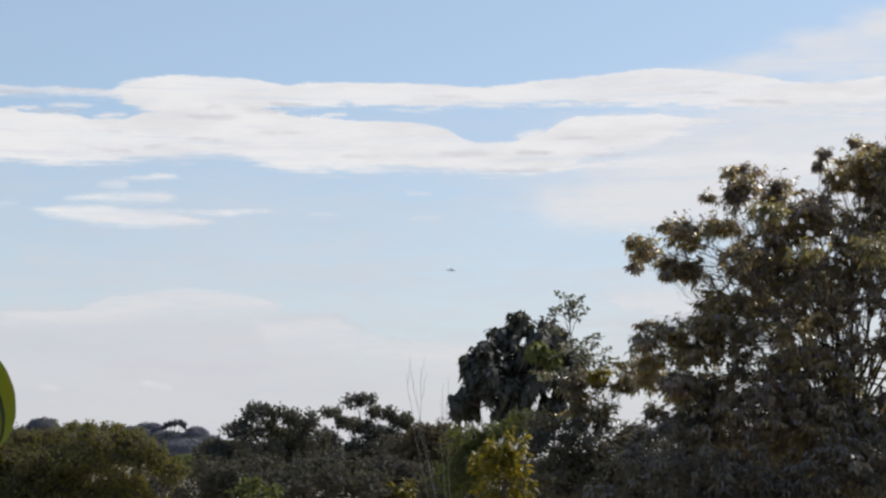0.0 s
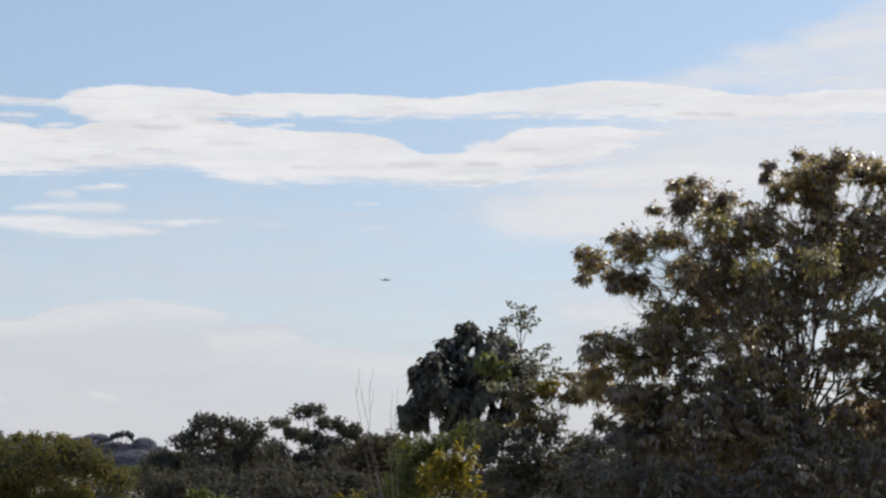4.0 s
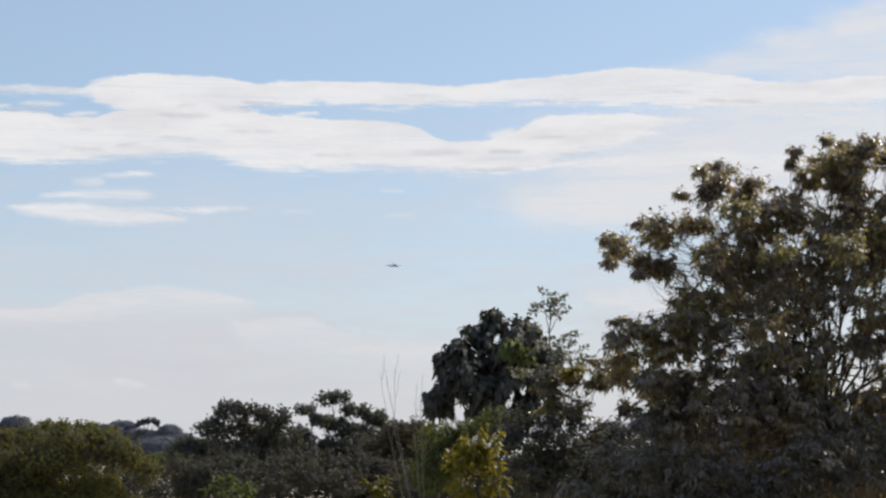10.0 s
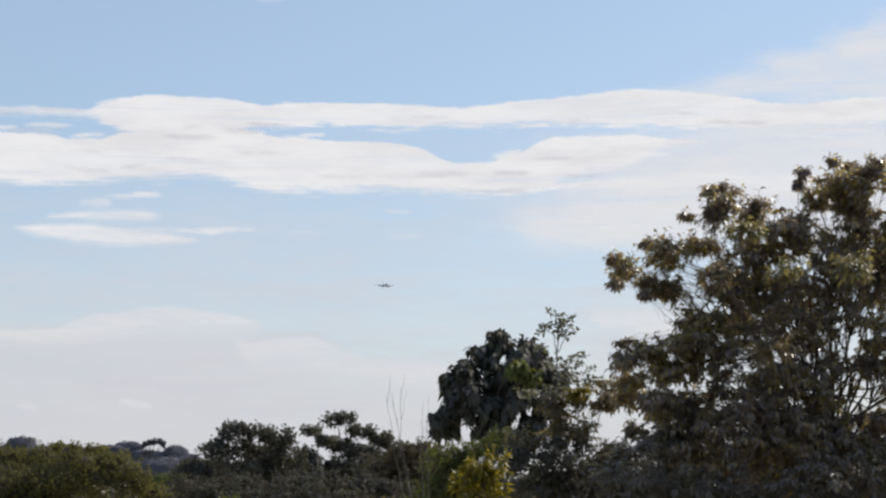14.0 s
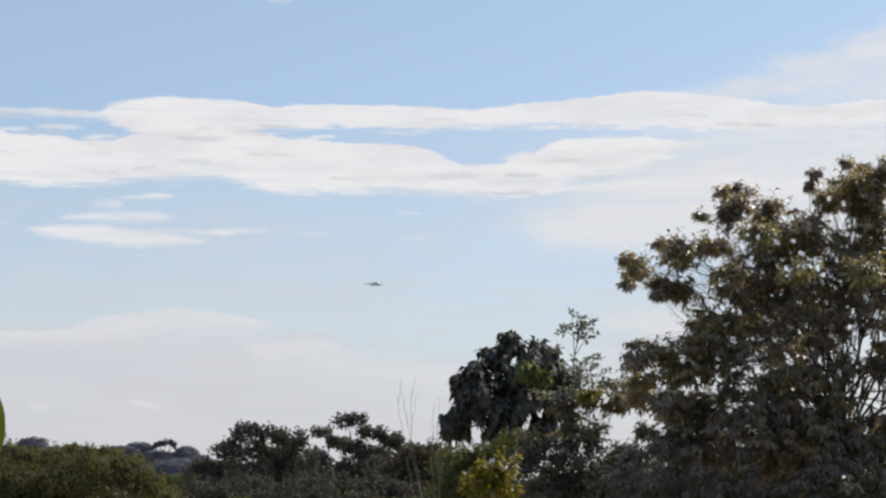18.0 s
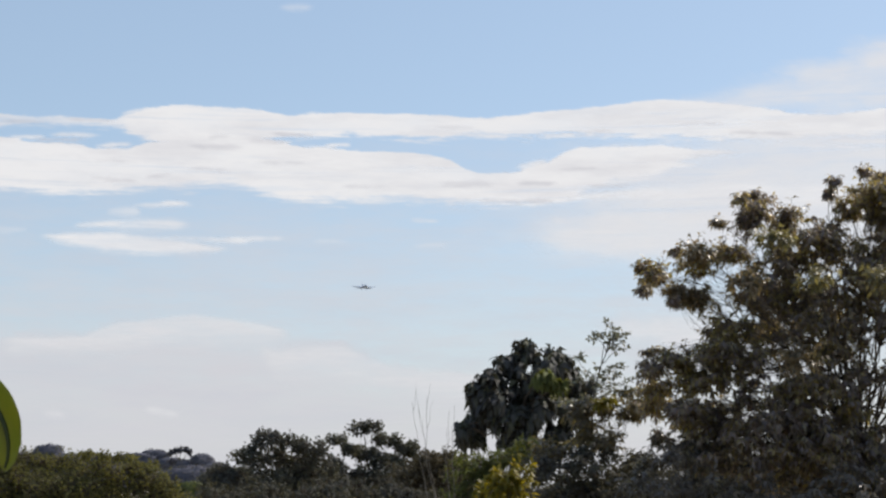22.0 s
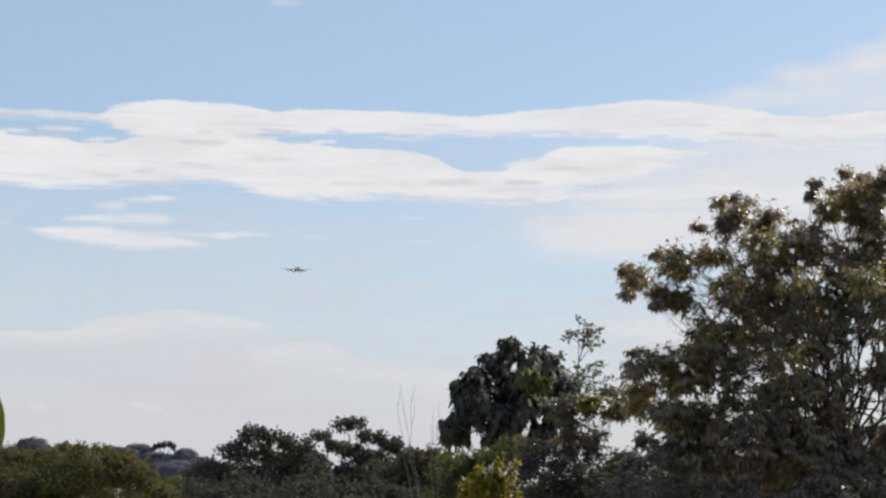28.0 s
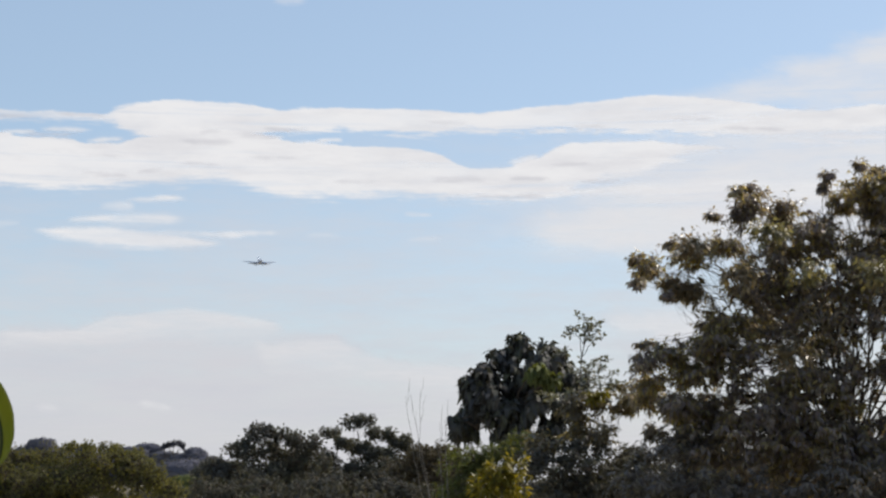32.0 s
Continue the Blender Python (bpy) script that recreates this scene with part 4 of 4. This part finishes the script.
# ---- airliner, nose towards -y ----
def ring_body(stations, sides=20):
    """A skin through round stations (y, z, half width, half height)."""
    bm = bmesh.new()
    loops = [[bm.verts.new((w * math.cos(k * 2 * math.pi / sides), y, z + h * math.sin(k * 2 * math.pi / sides))) for k in range(sides)] for y, z, w, h in stations]
    for a, b in zip(loops, loops[1:]):
        for k in range(sides):
            bm.faces.new((a[k], a[(k + 1) % sides], b[(k + 1) % sides], b[k]))
    bm.faces.new(loops[0][::-1])
    bm.faces.new(loops[-1])
    bmesh.ops.recalc_face_normals(bm, faces=bm.faces)
    return bm


def blade(root, tip, root_chord, tip_chord, thick, upright=False):
    """A wing-like surface with a rounded nose and a sharp tail, from root to tip (leading edges)."""
    bm = bmesh.new()
    prof = ((0, 0), (0.04, 0.5), (0.3, 1.0), (0.65, 0.6), (1, 0.04), (0.65, -0.4), (0.3, -0.6), (0.04, -0.35))
    loops = []
    for k in (0, 0.34, 0.68, 0.94, 1.0):
        p = Vector(root).lerp(Vector(tip), k)
        ch = root_chord + (tip_chord - root_chord) * k
        th = thick * ch * (0.35 if k == 1.0 else 1)
        loops.append([bm.verts.new(p + (Vector((q * th, c * ch, 0)) if upright else Vector((0, c * ch, q * th)))) for c, q in prof])
    for a, b in zip(loops, loops[1:]):
        for k in range(8):
            bm.faces.new((a[k], a[(k + 1) % 8], b[(k + 1) % 8], b[k]))
    bm.faces.new(loops[0])
    bm.faces.new(loops[-1][::-1])
    bmesh.ops.recalc_face_normals(bm, faces=bm.faces)
    return bm


def box(bm, c, s):
    r = bmesh.ops.create_cube(bm, size=1.0, matrix=Matrix.LocRotScale(c, None, s))
    bmesh.ops.bevel(bm, geom=list({e for v in r["verts"] for e in v.link_edges}), offset=min(s) * 0.2, segments=1, affect="EDGES")


def airliner():
    ob = thing("airliner", spot(771, 499, 3600), "pale grey twin-engined airliner with lowered wheels on approach", "airplane")
    part("fuselage", ring_body([(-17.6, -0.5, 0.12, 0.12), (-17.2, -0.45, 0.55, 0.5), (-16.2, -0.3, 1.0, 0.95), (-14.6, -0.1, 1.38, 1.4), (-12.6, 0, 1.5, 1.65), (6, 0, 1.5, 1.65),
                                (10, 0.25, 1.32, 1.42), (14, 0.75, 0.8, 0.9), (17.2, 1.1, 0.3, 0.4), (18, 1.15, 0.12, 0.2)]), M_WHITE, ob, "", True)
    for s in (-1, 1):
        part("wing", blade((s * 1.1, -3.4, -1.05), (s * 14.2, 2.9, 0.55), 5.8, 1.5, 0.16), M_GREY, ob, "grey swept wing", True)
        flap = part("flap", blade((s * 1.6, 0, 0), (s * 9.4, 1.0, 0.75), 1.7, 1.0, 0.14), M_GREY, ob, "lowered flap", True)
        flap.location, flap.rotation_euler = (0, 2.0, -1.2), (radians(-22), 0, 0)
        part("winglet", blade((s * 14.15, 3.0, 0.55), (s * 14.5, 4.0, 1.3), 1.4, 0.6, 0.1, True), M_WHITE, ob)
        part("tailplane", blade((s * 0.5, 13.2, 1.15), (s * 5.9, 15.6, 1.7), 3.0, 1.2, 0.1), M_GREY, ob, "", True)
        eng = part("engine", ring_body([(-5.6, -1.9, 0.78, 0.78), (-5.3, -1.9, 0.92, 0.92), (-3.8, -1.9, 0.95, 0.95), (-2.4, -1.85, 0.7, 0.7), (-1.7, -1.82, 0.42, 0.42)]), M_WHITE, ob, "", True)
        eng.location.x = s * 4.6
        part("intake_lip", ring_body([(-5.72, -1.9, 0.80, 0.80), (-5.56, -1.9, 0.93, 0.93)]), M_METAL, eng, "bare metal lip", True)
        part("fan", ring_body([(-5.8, -1.9, 0.66, 0.66), (-5.7, -1.9, 0.7, 0.7)]), M_DARK, eng)
        bm = bmesh.new()
        box(bm, (s * 4.6, -2.4, -1.1), (0.25, 3.2, 0.9))
        part("pylon", bm, M_GREY, ob)
        for k in range(26):
            bm = bmesh.new()
            box(bm, (s * 1.47, -11.4 + k * 0.78, 0.45), (0.08, 0.26, 0.34))
            part("window", bm, M_DARK, ob)
    # darker lower skin: the shade under the fuselage is put in as paint
    part("belly", ring_body([(-14.5, -0.75, 0.9, 0.85), (-12, -0.62, 1.40, 1.09), (-4, -0.66, 1.62, 1.12), (4, -0.66, 1.62, 1.12), (8, -0.45, 1.38, 1.08), (13, 0.25, 0.8, 0.7)]), M_BELLY, ob, "underside with its shade painted in", True)
    part("fin", blade((0, 11.2, 1.2), (0, 16.2, 6.9), 5.4, 2.4, 0.14, True), M_GREY, ob, "", True)
    bm = bmesh.new()
    for x in (-0.62, -0.21, 0.21, 0.62):
        box(bm, (x, -16.1 + abs(x) * 0.75, 0.42 - abs(x) * 0.12), (0.36, 0.3, 0.34))
    part("windscreen", bm, M_DARK, ob)
    for x, y in ((0, -13.4), (-2.6, 1.2), (2.6, 1.2)):
        leg = part("gear_leg", ring_body([(y - 0.12, -1.5, 0.1, 0.1), (y + 0.12, -1.5, 0.1, 0.1)], 8), M_METAL, ob)
        leg.data.transform(Matrix.Translation((x, 0, -0.7)) @ Matrix.Translation((0, y, -1.5)) @ Matrix.Diagonal((1, 1, 8, 1)) @ Matrix.Translation((0, -y, 1.5)))
        for s in (-0.32, 0.32):
            bm = bmesh.new()
            bmesh.ops.create_cone(bm, cap_ends=True, segments=16, radius1=0.48, radius2=0.48, depth=0.3, matrix=Matrix.Translation((x + s, y, -2.95)) @ Matrix.Rotation(radians(90), 4, "Y"))
            bmesh.ops.bevel(bm, geom=[e for e in bm.edges if len(e.link_faces) == 2 and e.calc_face_angle() > 1], offset=0.06, segments=2, affect="EDGES")
            part("wheel", bm, M_DARK, leg)
    return ob


AIRLINER = airliner()


# ---- leaf on a plant close to the camera ----
M_NEAR = leaf_material("backlit green leaf", [(0.0, (0.13, 0.18, 0.02)), (0.5, (0.17, 0.21, 0.025)), (1.0, (0.22, 0.23, 0.03))], 0.4, 0.5, 30)
M_RIB = solid_material("green rib with painted shadow", (0.015, 0.03, 0.008), (0.03, 0.05, 0.012), 40, 0.6)
M_STEM = solid_material("green stem", (0.05, 0.08, 0.02), (0.10, 0.13, 0.04), 40, 0.6)


def near_plant(depth):
    rng = np.random.default_rng(51)
    root = np.array(spot(-260, 700, depth)); root[2] = 0
    ob = thing("leafy_plant", root, "leafy plant with a curled yellow-green leaf", "plant")
    ctrl = [np.array(spot(u, v, depth + y)) - root for u, v, y in ((-170, 650, 0.03), (-60, 622, -0.02), (-2, 742, -0.01), (-34, 806, 0.03))]
    rows_s, cols = 25, 13
    pts = []
    right, toward = np.array([1.0, 0, 0]), np.array([0, -1.0, 0.1])
    for i in range(rows_s):
        s = i / (rows_s - 1)
        m = (1 - s) ** 3 * ctrl[0] + 3 * s * (1 - s) ** 2 * ctrl[1] + 3 * s * s * (1 - s) * ctrl[2] + s ** 3 * ctrl[3]
        tan = 3 * (1 - s) ** 2 * (ctrl[1] - ctrl[0]) + 6 * s * (1 - s) * (ctrl[2] - ctrl[1]) + 3 * s * s * (ctrl[3] - ctrl[2])
        tan /= np.linalg.norm(tan)
        side = np.cross(tan, toward); side /= np.linalg.norm(side)
        half = size(39, depth) * (math.sin(math.pi * min(1, s * 0.9 + 0.08)) ** 0.7)
        for j in range(cols):
            w = j / (cols - 1) * 2 - 1
            pts.append(m + side * w * half + toward * (abs(w) ** 1.5 * half * (0.9 if w < 0 else 0.5)) + toward * 0.0012 * math.sin(s * 46) * abs(w))
    tris = []
    for i in range(rows_s - 1):
        for j in range(cols - 1):
            p = i * cols + j
            tris += [(p, p + 1, p + cols + 1), (p, p + cols + 1, p + cols)]
    leaf = piece("leaf", mesh_of("leaf", np.array(pts), np.array(tris), M_NEAR, True), ob, "curled yellow-green leaf")
    thicken = leaf.modifiers.new("thickness", "SOLIDIFY")
    thicken.thickness = 0.0006
    mid = [(1 - s) ** 3 * ctrl[0] + 3 * s * (1 - s) ** 2 * ctrl[1] + 3 * s * s * (1 - s) * ctrl[2] + s ** 3 * ctrl[3] - toward * 0.0006 for s in np.linspace(0, 0.97, 20)]
    # midrib made thick and dark so that it includes the shadow along it
    piece("midrib", mesh_of("midrib", *tube_rows(np.array(mid), np.linspace(0.0062, 0.0022, 20), 6), M_RIB, True), leaf, "midrib darkened for its shadow")
    stalk = np.concatenate([bent(rng, (0, 0, -0.03), ctrl[0] + (-0.06, 0, -0.05), 0, 9, 0.01), ctrl[0][None]])
    piece("stem", mesh_of("stem", *tube_rows(stalk, np.linspace(0.008, 0.002, len(stalk)), 7), M_STEM, True), ob)
    return ob


near_plant(2.0)


# ---- what moves ----
def motions():
    # the airliner comes in: seconds, u, v, depth
    track = [(0, 771.4, 499.4, 3600), (3, 750.7, 498.3, 3250), (6, 737.0, 497.0, 2950), (9, 721.3, 496.0, 2680), (12, 703.4, 495.0, 2450), (14, 689.5, 494.0, 2310),
             (17, 662.0, 490.3, 2130), (19, 642.5, 487.6, 2020), (21, 619.0, 483.4, 1915), (23, 592.0, 477.2, 1815), (25, 560.9, 468.6, 1715), (26, 544.9, 464.2, 1668),
             (29, 493.6, 454.1, 1535), (30, 474.4, 451.5, 1492), (31, 454.3, 449.3, 1450), (32, 432.2, 447.7, 1410)]
    walk(AIRLINER, [(t, pose(*spot(u, v, d), 2, 0, 12)) for t, u, v, d in track])
    # the sapling leans in the wind: seconds, degrees
    foot = SAPLING.location.copy()
    lean = [(0, -2.0), (1, -2.5), (2, -2.4), (3, -1.6), (6, -1.3), (8, -0.7), (10, -0.1), (13, 0.0), (14, 0.3), (17, 1.8), (19, 3.3), (20, 4.0), (21, 5.8), (23, 6.6), (25, 7.0), (26, 7.4),
            (29, 1.4), (30, 0.3), (31, 2.2), (32, 2.1)]
    walk(SAPLING, [(t, pose(*foot, 0, 0.45 * k, 0)) for t, k in lean])
    joint = LEADER.location.copy()
    walk(LEADER, [(t, pose(*joint, 0, 2.2 * k, 0)) for t, k in lean])
    # gusts bend the limbs of the tall tree: seconds, degrees
    gust = [(0, -0.3), (1, -0.5), (2, -0.4), (3, -0.6), (4.5, -0.6), (5.5, -0.6), (7, -0.8), (8, -0.5), (9, -0.4), (10, -0.3), (11, 0), (12, 0), (13, -0.4), (14, -0.3), (15.5, 0), (17, 0.2), (18, 0.2), (19, 0.4), (20, 0.3), (21, 0.6), (22, 0.8), (22.5, 1.4), (23, 1.6), (23.5, 1.6),
            (24, 1.1), (24.5, 1.6), (25, 1.7), (25.5, 1.3), (26, 0.8), (26.5, 0.2), (27.5, -0.5), (28.5, -1.0), (29, -1.5), (29.5, -1.0), (30, -0.8), (30.5, 0), (31, 0.6), (31.5, 1.1), (32, 1.1)]
    rng = np.random.default_rng(91)
    for tree, share, flutter in ((BIG_TREE, 1.0, 0.22), (DOME_TREE, 0.22, 0.12), (FLAT_TREE, 0.3, 0.4)):
        for limb, v in CROWNS[tree.name]:
            at, pace, late, k = limb.location.copy(), rng.uniform(1.4, 2.6), rng.uniform(0, 6.28), share * rng.uniform(0.75, 1.25) * min(1, max(0.3, (700 - v) / 260))
            walk(limb, [(t, pose(*at, flutter * math.sin(1.3 * pace * t + late), k * g + flutter * math.sin(pace * t + late), 0)) for t, g in gust])
    # the grove tree rocks
    foot = GROVE_TREE.location.copy()
    rock = [(0, 0.6), (1.5, -0.8), (3, 0.5), (4.5, 0.2), (5.5, -0.3), (6.5, -0.9), (7.5, -2.0), (8.5, -2.0), (9.5, -0.9), (11, 0), (12, 0.3), (13, -0.3), (14, -1.4), (14.5, -1.2), (16.5, 0.3), (17, 0.9), (18, -0.3), (19, -0.6), (21, -0.3), (21.5, 1.2), (22, 2.6), (22.5, 3.2), (23, 2.6), (24, 0.3), (25, -1.8),
            (25.5, -2.3), (26, -0.9), (26.5, 0.9), (27.5, 3.4), (28.5, 4.2), (29, 2.9), (29.5, 2.3), (30.5, 2.9), (31.5, 3.8), (32, 2.9)]
    walk(GROVE_TREE, [(t, pose(*foot, 0, k, 0)) for t, k in rock])
    # the olive tree sways
    foot = OLIVE_TREE.location.copy()
    sway = [(0, -0.5), (3, -1.0), (6, -1.2), (8, -0.5), (10, 0.0), (13, 0.0), (14.5, 3.5), (17, 3.5), (19, 5.0), (21, 3.8), (23, 3.8), (25, 2.5), (26, 1.2), (29, 0.3), (31, -0.8), (32, -0.5)]
    walk(OLIVE_TREE, [(t, pose(*foot, 0, k, 0)) for t, k in sway])
    # the high clouds drift and sink a little, the small ones hang back
    for ob in CLOUDS[:2] + CLOUDS[6:10]:
        walk(ob, [(0, pose(*EYE, 0.055, 0, -0.06)), (11, pose(*EYE)), (32, pose(*EYE, -0.095, 0, 0.13))])
    for ob in CLOUDS[2:6]:
        walk(ob, [(0, pose(*EYE, 0, 0, 0.1)), (11, pose(*EYE)), (32, pose(*EYE, -0.04, 0, -0.06))])


motions()
